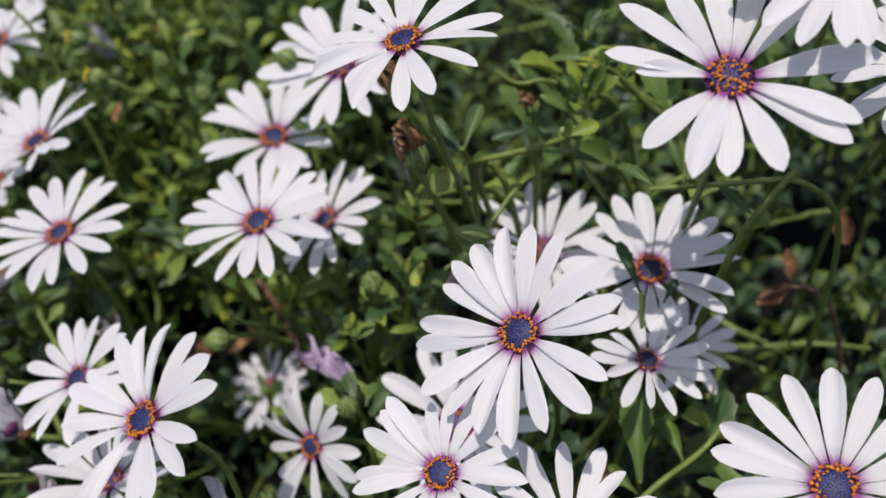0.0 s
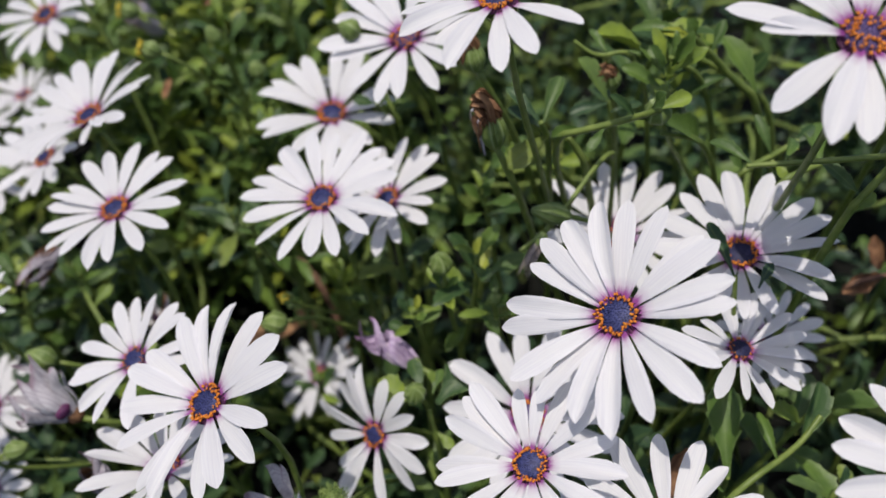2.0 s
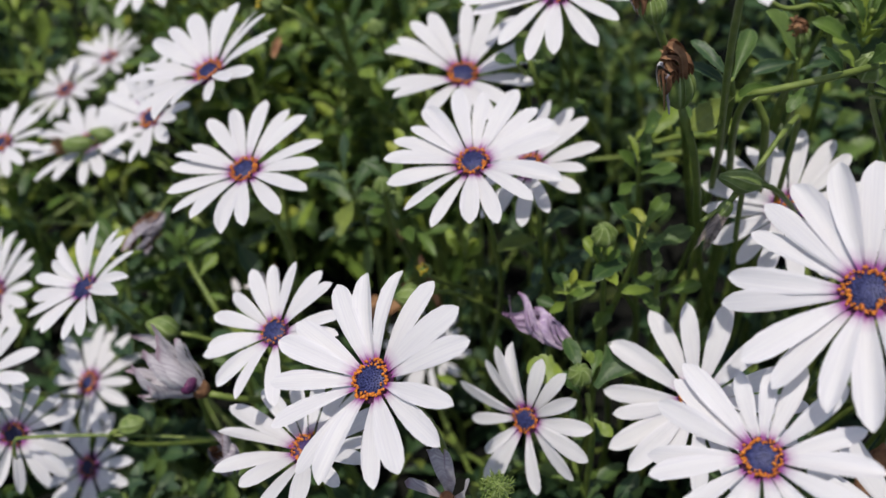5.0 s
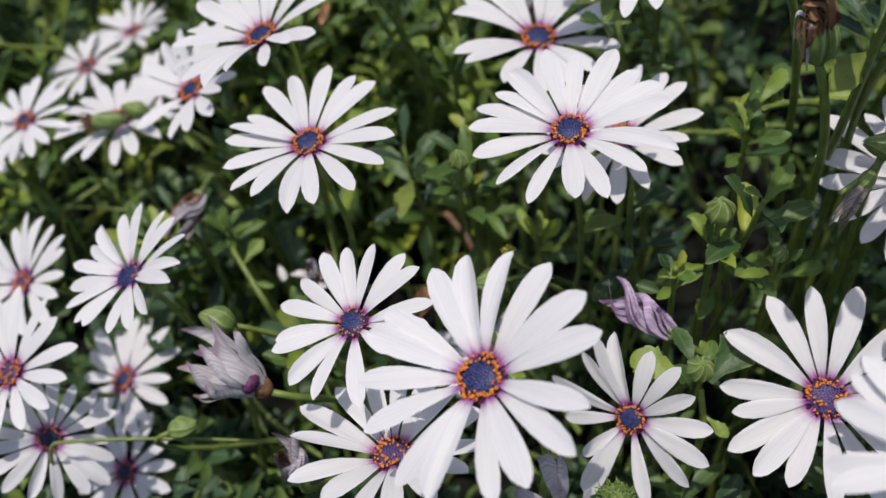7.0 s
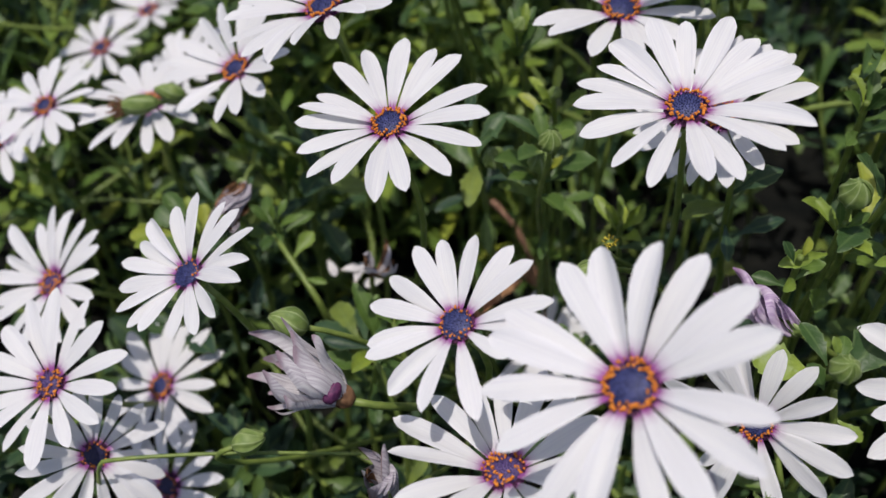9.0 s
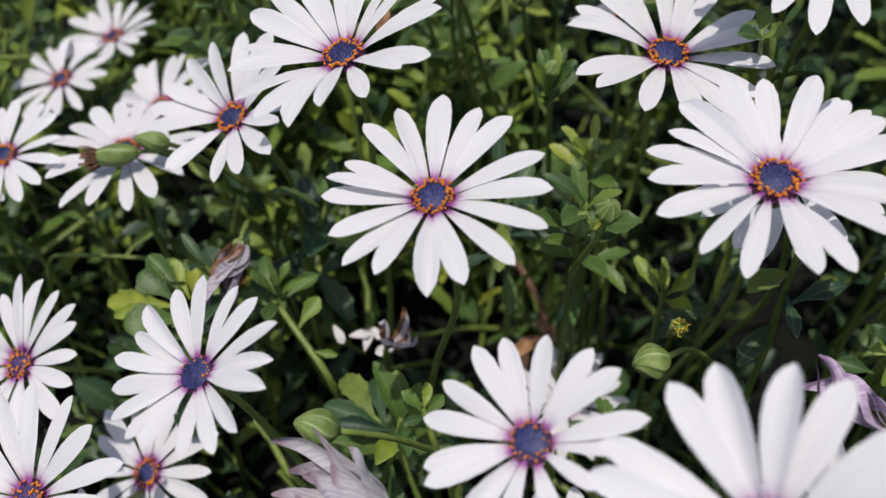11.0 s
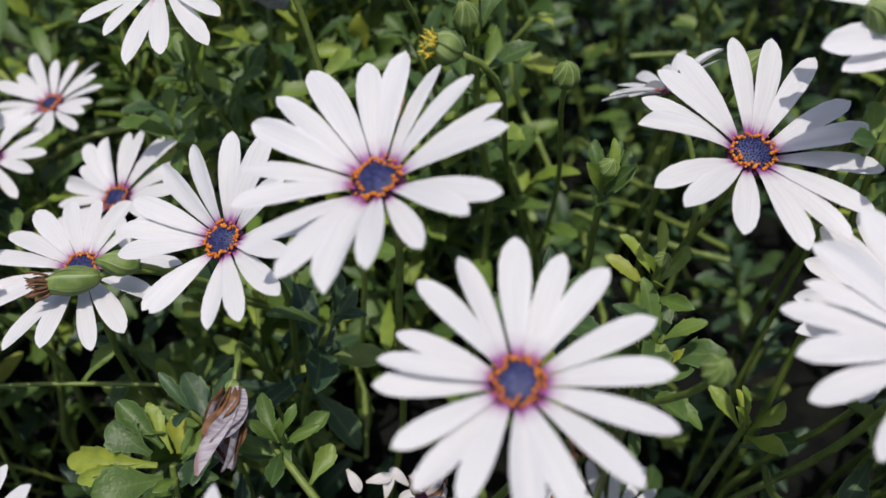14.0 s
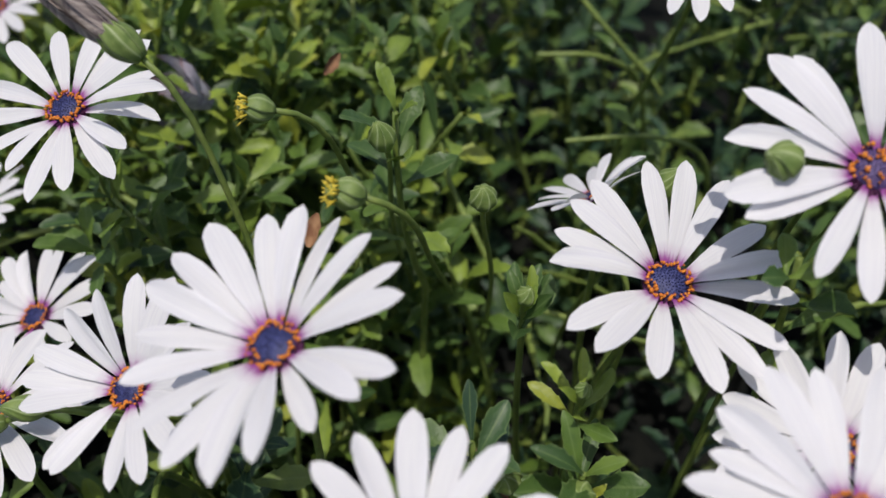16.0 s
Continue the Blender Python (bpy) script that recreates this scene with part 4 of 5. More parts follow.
wilted_flower((-0.0395, 0.2372, 0.1800), (-0.83, 0.36, 0.42), 0.0235, 0.10, (0.05, 0.03), 12, "wilted mauve daisy rolled up, drooping sideways", WILTED, 15, 3.4, None, 0.4, 1.0, 0.0013, 0.0, 0.72)
wilted_flower((-0.1765, 0.2205, 0.1650), (-0.86, 0.22, 0.42), 0.031, 0.27, (0.03, 0.05), 13, "faded grey daisy half closed, petals folded forward", FADED, 15, 0.6, COLLAR, 0.5, 1.0, 0.0015, 0.0, 0.72)
wilted_flower((-0.2310, 0.3345, 0.1560), (-0.14, -0.97, -0.10), 0.0245, 0.12, (0.01, 0.02), 14, "withered daisy hanging down, grey and rust petals", WITHERED, 14, 1.6, None, 0.4, 0.8, 0.0013, 0.35, 0.85)
wilted_flower((-0.2225, 0.4080, 0.2714), (-0.72, 0.30, 0.55), 0.0300, 0.025, (0.021, -0.030), 16, "closed daisy with striped grey-mauve petals on arching stalk", CLOSED, 18, 0.15, None, 0.2, 1.9, 0.0011, 0.0, 0.55, 0.05)
wilted_flower((-0.0800, 0.1720, 0.1760), (-0.2, -0.3, 0.9), 0.018, 0.45, (0.01, 0.04), 17, "small half-open pale daisy in shade", FADED, 7, 0.2, DRY, 0.2)
wilted_flower((-0.2160, 0.5080, 0.1920), (-0.55, -0.3, 0.75), 0.026, 0.22, (0.02, 0.05), 18, "faded grey-blue daisy at the back of the bed", WITHERED, 10, 0.5)
wilted_flower((-0.2400, 0.5600, 0.1350), (-0.2, -0.5, 0.8), 0.018, 0.30, (0.02, 0.05), 19, "small pale withered daisy deep at the back", FADED, 8, 0.4)

flower_bud((-0.0640, 0.1750, 0.1770), (-0.1, -0.35, 0.93), 0.0085, 0.0040, (0.02, 0.05), 21, "fuzzy yellow-green seed head", "fuzz")
flower_bud((-0.2700, 0.3650, 0.1760), (-0.90, -0.10, -0.10), 0.018, 0.0042, (0.06, 0.03), 22, "swollen green seed head with brown dried tip", "dry")
flower_bud((-0.2580, 0.3660, 0.1790), (-0.85, -0.10, 0.25), 0.012, 0.0038, (0.05, 0.03), 23)
flower_bud((-0.1650, 0.3690, 0.2490), (-0.86, -0.10, 0.30), 0.010, 0.0042, (0.05, 0.06), 24, "nodding bud with yellow florets on arched stalk", "yellow")
flower_bud((-0.1870, 0.4080, 0.2510), (-0.86, -0.10, 0.20), 0.010, 0.0040, (0.05, 0.06), 25, "nodding bud with yellow florets on arched stalk", "yellow")
flower_bud((-0.0660, 0.3430, 0.2720), (-0.80, -0.10, 0.40), 0.0095, 0.0046, (0.07, 0.05), 26, "plump round green flower bud")
flower_bud((-0.0950, 0.2600, 0.1800), (-0.9, -0.25, 0.05), 0.0105, 0.0050, (0.05, 0.03), 27, "plump green flower bud pointing sideways")
flower_bud((-0.0930, 0.2640, 0.1890), (-0.2, -0.60, 0.75), 0.0075, 0.0026, (0.05, 0.04), 28, "small opening bud with yellow tips", "yellow")
flower_bud((-0.0280, 0.2540, 0.2160), (-0.2, -0.30, 0.9), 0.0105, 0.0045, (0.03, 0.03), 29)
flower_bud((0.0485, 0.2640, 0.2790), (-0.45, -0.30, 0.8), 0.0105, 0.0048, (0.075, 0.03), 30)
flower_bud((-0.1110, 0.3170, 0.1800), (-0.2, -0.40, 0.8), 0.0100, 0.0045, (0.01, 0.03), 31)
flower_bud((-0.1270, 0.3300, 0.1720), (-0.3, -0.40, 0.8), 0.0100, 0.0045, (0.02, 0.03), 32)
flower_bud((-0.0370, 0.2120, 0.1900), (-0.1, -0.40, 0.9), 0.0095, 0.0040, (0.01, 0.03), 33)
flower_bud((-0.1530, 0.4210, 0.2270), (-0.3, -0.20, 0.9), 0.0120, 0.0042, (0.02, 0.03), 34)
flower_bud((-0.1260, 0.3940, 0.2230), (-0.2, -0.30, 0.9), 0.0100, 0.0042, (0.02, 0.03), 35)
flower_bud((-0.0720, 0.3890, 0.2270), (0.2, -0.20, 0.9), 0.0120, 0.0046, (0.01, 0.03), 36)
flower_bud((-0.2146, 0.2209, 0.1370), (0.85, 0.10, 0.35), 0.0110, 0.0042, (0.05, 0.03), 37)
wilted_flower((0.0085, 0.2460, 0.2400), (-0.40, -0.30, -0.85), 0.0170, 0.030, (0.035, 0.03), 41, "drooping dark closed bud on a bent stalk", CLOSED, 12, 0.15, None, 0.2, 1.6, 0.0011, 0.0, 0.55)
flower_bud((-0.1900, 0.2420, 0.1720), (-0.7, -0.10, 0.45), 0.0120, 0.0048, (0.06, 0.03), 38)
flower_bud((0.0180, 0.2480, 0.2480), (-0.95, -0.05, 0.2), 0.0140, 0.0038, (0.07, 0.05), 39, "green seed head on a side stalk")
flower_bud((-0.1120, 0.2900, 0.2080), (-0.1, -0.30, 0.9), 0.0090, 0.0038, (0.01, 0.03), 40)


def fallen_petal(at, facing, turn, length):
    r = random.Random(int(turn))
    mesh = r.choice(PETALS).copy()
    mesh.materials.clear()
    ob = link_mesh("fallen_petal", mesh, PAPER, None, basis(facing, at) @ Matrix.Rotation(radians(turn), 4, "Z") @ Matrix.Diagonal((length, length * 2.0, length * 2.5, 1)))
    return tagged(ob, "fallen white petal caught in the leaves", "petal", "fallen petals")


for at, turn in (((-0.192, 0.318, 0.126), 10), ((-0.186, 0.314, 0.122), 75), ((-0.178, 0.318, 0.122), 140), ((-0.174, 0.316, 0.122), 200), ((-0.198, 0.322, 0.128), 300)):
    fallen_petal((at[0], at[1] + 0.004, at[2] - 0.006), (0.1, -0.4, 0.9), turn, 0.0085)
    FREE.append((Vector(at), Vector((0, -0.4, 0.9)), 0.008))


# ---- dead leaves and twigs ----
def dead_leaf(at, facing, turn, length, seed, label, material=None):
    """A curled dry leaf lying in the tangle."""
    r = random.Random(seed)
    bm = bmesh.new()
    m = basis(facing, (0, 0, 0)) @ Matrix.Rotation(radians(turn), 4, "Z")
    rows = []
    for i in range(9):
        s = i / 8
        w = length * 0.24 * math.sin(math.pi * (0.08 + 0.86 * s)) * r.uniform(0.8, 1.15)
        rows.append([bm.verts.new(m @ Vector(((s - 0.5) * length, k * w, abs(k) ** 2 * w * 0.7 + 0.12 * length * s * s))) for k in (-1, -0.5, 0, 0.5, 1)])
    for a, b in zip(rows, rows[1:]):
        for k in range(4):
            bm.faces.new((a[k], a[k + 1], b[k + 1], b[k]))
    ob = part("dead_leaf", bm, material or RUST, None)
    ob.location = at
    FREE.append((Vector(at), Vector(facing).normalized(), length * 0.4))
    return tagged(ob, label, "dead leaf", "dead leaves")


dead_leaf((-0.1180, 0.3400, 0.0900), (-0.4, -0.2, 0.9), 20, 0.017, 1, "orange-brown dead leaf caught among stalks")
dead_leaf((-0.1290, 0.3120, 0.1150), (0.1, -0.5, 0.8), 60, 0.020, 2, "orange-brown dead leaf caught among stalks")
dead_leaf((-0.1100, 0.3460, 0.0950), (0.3, -0.5, 0.8), 140, 0.015, 9, "tan dead leaf caught among stalks")
dead_leaf((0.1470, 0.2744, 0.1930), (0.1, -0.6, 0.7), 25, 0.018, 3, "dark brown withered leaf on a twig", DRY)
dead_leaf((0.1640, 0.2980, 0.1900), (-0.5, -0.6, 0.6), 95, 0.015, 4, "dark brown withered leaf on a twig", DRY)
dead_leaf((0.2050, 0.3350, 0.1850), (-0.6, -0.7, 0.3), 100, 0.020, 5, "hanging brown dried leaf", DRY)
dead_leaf((-0.1780, 0.4000, 0.2120), (-0.2, -0.6, 0.7), 70, 0.011, 6, "rust-brown dead leaf among the green")
dead_leaf((-0.1680, 0.4650, 0.2330), (0.5, -0.6, 0.5), 50, 0.010, 7, "dark brown curled dead leaf among the green", DRY)
dead_leaf((0.0560, 0.1900, 0.1750), (0.2, -0.6, 0.7), 60, 0.022, 8, "dark red withered leaf among stalks", DRY)


def twig(points, radius, label):
    base = Vector(points[0])
    bm = bmesh.new()
    pts = [Vector(p) - base for p in points]
    line = curve_points(*pts, 12)
    tube(bm, [p + Vector((0, 0, 0.0006 * math.sin(i * 2.1))) for i, p in enumerate(line)], [radius * (1 + 0.2 * math.sin(i * 1.7)) for i in range(13)], 6)
    ob = part("twig", bm, TWIG, None)
    ob.location = base
    FREE.append((Vector(points[1]), Vector((0, -0.62, 0.78)), 0.014))
    return tagged(ob, label, "twig", "twigs")


twig(((-0.1245, 0.405, 0.0911), (-0.1117, 0.3948, 0.0847), (-0.100, 0.383, 0.078), (-0.090, 0.375, 0.01)), 0.0016, "reddish dry twig poking out of the foliage")
twig(((0.1405, 0.2728, 0.1917), (0.156, 0.2735, 0.203), (0.185, 0.275, 0.222), (0.235, 0.31, 0.02)), 0.0012, "brown dry twig across the shaded foliage")


# ---- shoots that stand out ----
def leafy_stalk(points, radius, leaves, seed, label, lighter=True, guard=False):
    """A long bare stalk through the given points, with single leaves from foot to tip (foot, tip, width of a common leaf)."""
    r = random.Random(seed)
    base = Vector((points[0][0], points[0][1], ground_at(points[0][0], points[0][1])))
    ob = thing("leafy_shoot", base, label, "plant shoot", "leafy shoots")
    pts = [Vector((0, 0, -0.003))] + [Vector(p) - base for p in points]
    for _ in range(3):
        pts = [pts[0]] + [q for a, b in zip(pts, pts[1:]) for q in (a * 0.75 + b * 0.25, a * 0.25 + b * 0.75)] + [pts[-1]]
    bm = bmesh.new()
    tube(bm, pts, [radius * (1.15 - 0.4 * i / len(pts)) for i in range(len(pts))], 7)
    part("stem", bm, STEM, ob)
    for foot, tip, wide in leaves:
        if guard and blocks_view(np.array([foot, tip]), 1.0).any():
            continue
        d = Vector(tip) - Vector(foot)
        m = leaf_matrix(Vector(foot) - base, d.normalized(), Vector((r.uniform(-0.3, 0.3), -0.5, 0.75)), d.length) @ Matrix.Diagonal((1, wide, 1, 1))
        link_mesh("leaf", r.choice((LIT_LEAVES if lighter else LEAVES)[:10]), LEAF, ob, m)
    return ob


leafy_stalk(((0.090, 0.215, 0.10), (0.0739, 0.1855, 0.181)), 0.0013, (((0.0739, 0.1855, 0.181), (0.0725, 0.209, 0.1934 + 0.012), 1.0), ((0.075, 0.187, 0.170), (0.063, 0.196, 0.176), 0.9)), 1, "single large toothed leaf standing upright")
leafy_stalk(((0.055, 0.18, 0.06), (0.060, 0.1700, 0.165), (0.074, 0.1747, 0.1915), (0.0963, 0.1893, 0.1933), (0.105, 0.198, 0.200)), 0.0013, (((0.0963, 0.1893, 0.1933), (0.1091, 0.2085, 0.2057), 1.0), ((0.088, 0.184, 0.193), (0.083, 0.196, 0.203), 0.8)), 2, "curved green stalk with two toothed leaves")
leafy_stalk(((0.075, 0.235, 0.06), (0.078, 0.2150, 0.20), (0.0705, 0.2190, 0.2462)), 0.0010, (((0.0705, 0.2190, 0.2452), (0.0640, 0.2380, 0.2560), 0.6), ((0.0798, 0.2199, 0.2399), (0.0860, 0.2290, 0.2445), 1.0), ), 3, "dark green leaves crossing over a daisy", False)
leafy_stalk(((-0.045, 0.362, 0.10), (-0.053, 0.348, 0.225), (-0.0600, 0.337, 0.241)), 0.0010, (((-0.0605, 0.3355, 0.2420), (-0.0690, 0.3330, 0.2455), 1.7), ((-0.0605, 0.3355, 0.2420), (-0.0550, 0.3330, 0.2470), 1.5), ((-0.060, 0.337, 0.240), (-0.058, 0.346, 0.248), 1.2), ((-0.056, 0.344, 0.230), (-0.044, 0.351, 0.235), 1.0)), 4, "bright yellow-green leaf pair beside a daisy")
leafy_stalk(((0.165, 0.262, 0.10), (0.150, 0.238, 0.255), (0.1238, 0.2301, 0.2887), (0.1008, 0.2367, 0.281), (0.074, 0.2436, 0.2736)), 0.0012, (((0.0850, 0.2420, 0.276), (0.092, 0.252, 0.282), 1.0), ((0.076, 0.243, 0.274), (0.064, 0.252, 0.280), 0.9)), 5, "long bright green stalk arching through the sun")
leafy_stalk(((0.095, 0.245, 0.10), (0.1023, 0.2299, 0.2573), (0.1116, 0.2296, 0.2802), (0.118, 0.232, 0.290)), 0.0015, (((0.104, 0.231, 0.262), (0.117, 0.238, 0.268), 1.0), ((0.108, 0.231, 0.271), (0.098, 0.240, 0.279), 0.9)), 6, "thick upright pale green stalk in the sun")
leafy_stalk(((0.045, 0.295, 0.08), (0.0400, 0.2850, 0.25), (0.0318, 0.2721, 0.2593), (0.0122, 0.2491, 0.2415), (0.0003, 0.2432, 0.2354)), 0.0011, (), 7, "thin drooping green stalk in the sun")
leafy_stalk(((-0.33, 0.378, 0.02), (-0.3291, 0.3755, 0.1120), (-0.3091, 0.3745, 0.1149), (-0.265, 0.3740, 0.1110), (-0.226, 0.3745, 0.103)), 0.0009, (((-0.29, 0.3745, 0.1135), (-0.280, 0.384, 0.124), 1.0), ((-0.25, 0.374, 0.108), (-0.238, 0.379, 0.119), 0.9)), 8, "pale green stalk lying level over the leaves")
leafy_stalk(((0.035, 0.60, 0.03), (0.012, 0.578, 0.150), (-0.026, 0.5582, 0.1817), (-0.0607, 0.5629, 0.1794)), 0.0016, (((-0.02, 0.558, 0.181), (-0.028, 0.572, 0.190), 1.0),), 10, "short yellow-green stalk catching the sun")
leafy_stalk(((0.045, 0.53, 0.03), (0.024, 0.510, 0.145), (-0.0163, 0.4952, 0.1761), (-0.062, 0.5001, 0.1705)), 0.0015, (((-0.03, 0.496, 0.176), (-0.040, 0.512, 0.184), 1.0),), 11, "yellow-green stalk catching the sun")
leafy_stalk(((0.0387, 0.3201, 0.1669), (0.0087, 0.2701, 0.2669), (0.0243, 0.2664, 0.2730), (0.0397, 0.2626, 0.2807), (0.0455, 0.2570, 0.2868)), 0.0014, (((0.0397, 0.2623, 0.2804), (0.0720, 0.2740, 0.2679), 0.8), ((0.0445, 0.2588, 0.2857), (0.0562, 0.2607, 0.2906), 1.1), ((0.0435, 0.2590, 0.2860), (0.0443, 0.2537, 0.2944), 1.9), ((0.0387, 0.2624, 0.2805), (0.0311, 0.2596, 0.2907), 0.8), ((0.0297, 0.2656, 0.2750), (0.0231, 0.2564, 0.2711), 1.0), ((0.0243, 0.2664, 0.2730), (0.0106, 0.2713, 0.2681), 0.9),), 11, "sunlit side branch with a leafy bud and toothed leaves")
leafy_stalk(((0.1318, 0.3547, 0.1571), (0.1018, 0.3147, 0.2571), (0.0870, 0.3122, 0.2679), (0.0749, 0.3089, 0.2810), (0.0652, 0.3029, 0.2907)), 0.0017, (((0.0652, 0.3027, 0.2904), (0.0628, 0.2999, 0.2987), 2.0), ((0.0676, 0.3039, 0.2885), (0.0541, 0.3012, 0.2958), 0.9), ((0.0847, 0.3111, 0.2700), (0.0644, 0.3038, 0.2707), 1.0), ((0.0656, 0.3097, 0.2613), (0.0624, 0.3107, 0.2789), 1.5), ((0.0879, 0.3127, 0.2652), (0.0756, 0.3104, 0.2616), 0.8), ((0.0749, 0.3089, 0.2810), (0.0788, 0.3138, 0.2930), 0.9), ((0.0981, 0.3147, 0.2604), (0.0871, 0.3218, 0.2824), 1.2), ((0.0616, 0.3037, 0.2919), (0.0444, 0.3046, 0.2971), 0.9),), 12, "thick bright green branch with broad toothed leaves")
leafy_stalk(((0.0838, 0.3203, 0.1422), (0.0838, 0.2803, 0.2422), (0.0949, 0.2848, 0.2468), (0.1054, 0.2910, 0.2486), (0.1151, 0.2954, 0.2533)), 0.0014, (((0.1002, 0.2876, 0.2482), (0.0942, 0.2940, 0.2625), 0.8), ((0.1087, 0.2920, 0.2496), (0.1172, 0.2954, 0.2580), 1.1), ((0.1054, 0.2910, 0.2486), (0.1105, 0.2894, 0.2514), 0.9), ((0.0891, 0.2824, 0.2444), (0.0837, 0.2813, 0.2515), 1.0), ((0.1003, 0.2865, 0.2469), (0.1056, 0.2796, 0.2434), 1.2),), 13, "sunlit branch with hooked toothed leaves")
leafy_stalk(((0.0877, 0.3007, 0.1565), (0.0977, 0.2707, 0.2465), (0.1090, 0.2764, 0.2492), (0.1221, 0.2823, 0.2506)), 0.0015, (((0.1168, 0.2807, 0.2490), (0.1188, 0.3024, 0.2580), 1.2),), 14, "thick pale green stalk crossing the shaded bed")
leafy_stalk(((0.0501, 0.3246, 0.1632), (0.0401, 0.2946, 0.2532), (0.0365, 0.2924, 0.2621), (0.0343, 0.2919, 0.2698)), 0.0012, (((0.0343, 0.2915, 0.2693), (0.0241, 0.2968, 0.2858), 1.1), ((0.0343, 0.2912, 0.2690), (0.0196, 0.2869, 0.2680), 1.0), ((0.0357, 0.2910, 0.2654), (0.0474, 0.2929, 0.2702), 0.8),), 15, "green stalk with narrow leaves under a dry head", False)
leafy_stalk(((0.0209, 0.3047, 0.1740), (0.0109, 0.2747, 0.2640), (0.0088, 0.2721, 0.2692), (0.0071, 0.2692, 0.2740)), 0.0013, (((0.0079, 0.2705, 0.2723), (0.0146, 0.2850, 0.2850), 0.7), ((0.0073, 0.2699, 0.2731), (-0.0043, 0.2763, 0.2850), 0.8), ((0.0086, 0.2711, 0.2696), (-0.0038, 0.2778, 0.2765), 0.9), ((0.0101, 0.2734, 0.2658), (-0.0038, 0.2593, 0.2630), 1.2),), 16, "broad toothed leaves round the foot of a tall stalk", False)
leafy_stalk(((0.0464, 0.3077, 0.1604), (0.0264, 0.2777, 0.2504), (0.0225, 0.2776, 0.2570), (0.0187, 0.2768, 0.2628)), 0.0016, (), 17, "short thick yellow-green stalk in the sun")
leafy_stalk(((0.0720, 0.3465, 0.1764), (0.0520, 0.3065, 0.2664), (0.0469, 0.3074, 0.2758), (0.0419, 0.3070, 0.2837), (0.0305, 0.3042, 0.2812), (0.0208, 0.3053, 0.2878)), 0.0011, (((0.0419, 0.3067, 0.2834), (0.0523, 0.3030, 0.2818), 0.8), ((0.0347, 0.3053, 0.2821), (0.0280, 0.3122, 0.2906), 0.8),), 18, "bent yellow-green stalk among dark leaves")


def leaf_rosette(tip, count, size, wide, spread, seed, label, bud=0.0, stalk=((0.012, 0.02, -0.09),), guard=True):
    """A shoot's end seen from above: leaves cupped round the growing tip, steeper towards the middle, more down the stalk."""
    r = random.Random(seed)
    t = Vector(tip)
    spots = []
    turn = r.uniform(0, 6.28)
    for i in range(count):
        turn += 2.4 + r.uniform(-0.3, 0.3)
        u = i / max(1, count - 1)
        tilt = radians((spread - 12) * (0.25 + 0.75 * u) + r.uniform(-8, 8))
        out = Vector((math.cos(turn) * math.sin(tilt), math.sin(turn) * math.sin(tilt), math.cos(tilt)))
        foot = t + Vector((0, 0, -0.006 - 0.011 * u ** 1.5)) + Vector((math.cos(turn), math.sin(turn), 0)) * 0.0012
        spots.append((tuple(foot), tuple(foot + out * size * r.uniform(0.8, 1.15) * (0.7 + 0.4 * u)), wide * r.uniform(0.78, 0.98)))
    root = [tuple(t + Vector(v)) for v in stalk]
    ob = leafy_stalk([(root[0][0] + 0.01, root[0][1] + 0.01, max(0.03, root[0][2] - 0.05))] + root + [tuple(t - Vector((0, 0, 0.004)))], 0.0014, spots, seed, label, True, guard)
    if bud:
        bm = bmesh.new()
        bracts(bm, basis((0.05, -0.25, 1), t - ob.location - Vector((0, 0, 0.004))), bud * 2.2, bud, 8, r)
        part("bud", bm, CALYX, ob, "small green bud")
    FREE.append((t, Vector((0, -0.4, 0.9)), size * 0.6))
    return ob


leaf_rosette((-0.1190, 0.3640, 0.2150), 9, 0.0150, 1.15, 55, 501, "upright fresh green shoot with cupped leaves", 0.0030)
leaf_rosette((-0.1060, 0.3400, 0.2000), 9, 0.0165, 1.0, 75, 502, "fresh green shoot with broad pointed leaves", 0.0025)
leaf_rosette((-0.1110, 0.3200, 0.1820), 7, 0.0145, 1.0, 85, 503, "bright green side shoot catching the sun", 0.0028)
leafy_stalk(((-0.0251, 0.2249, 0.1093), (-0.0291, 0.2129, 0.1593), (-0.0312, 0.2147, 0.1688), (-0.0327, 0.2169, 0.1760)), 0.0013, (((-0.0370, 0.2195, 0.1776), (-0.0540, 0.2266, 0.1807), 1.9), ((-0.0298, 0.2194, 0.1770), (-0.0167, 0.2303, 0.1882), 1.8), ((-0.0353, 0.2210, 0.1821), (-0.0397, 0.2308, 0.1903), 1.5), ((-0.0314, 0.2206, 0.1814), (-0.0289, 0.2287, 0.1872), 1.3), ((-0.0352, 0.2174, 0.1752), (-0.0402, 0.2179, 0.1850), 1.5), ((-0.0301, 0.2147, 0.1658), (-0.0230, 0.2082, 0.1641), 1.4), ((-0.0309, 0.2237, 0.1819), (-0.0325, 0.2265, 0.1881), 1.2),), 504, "broad-leaved green shoot round a bud")
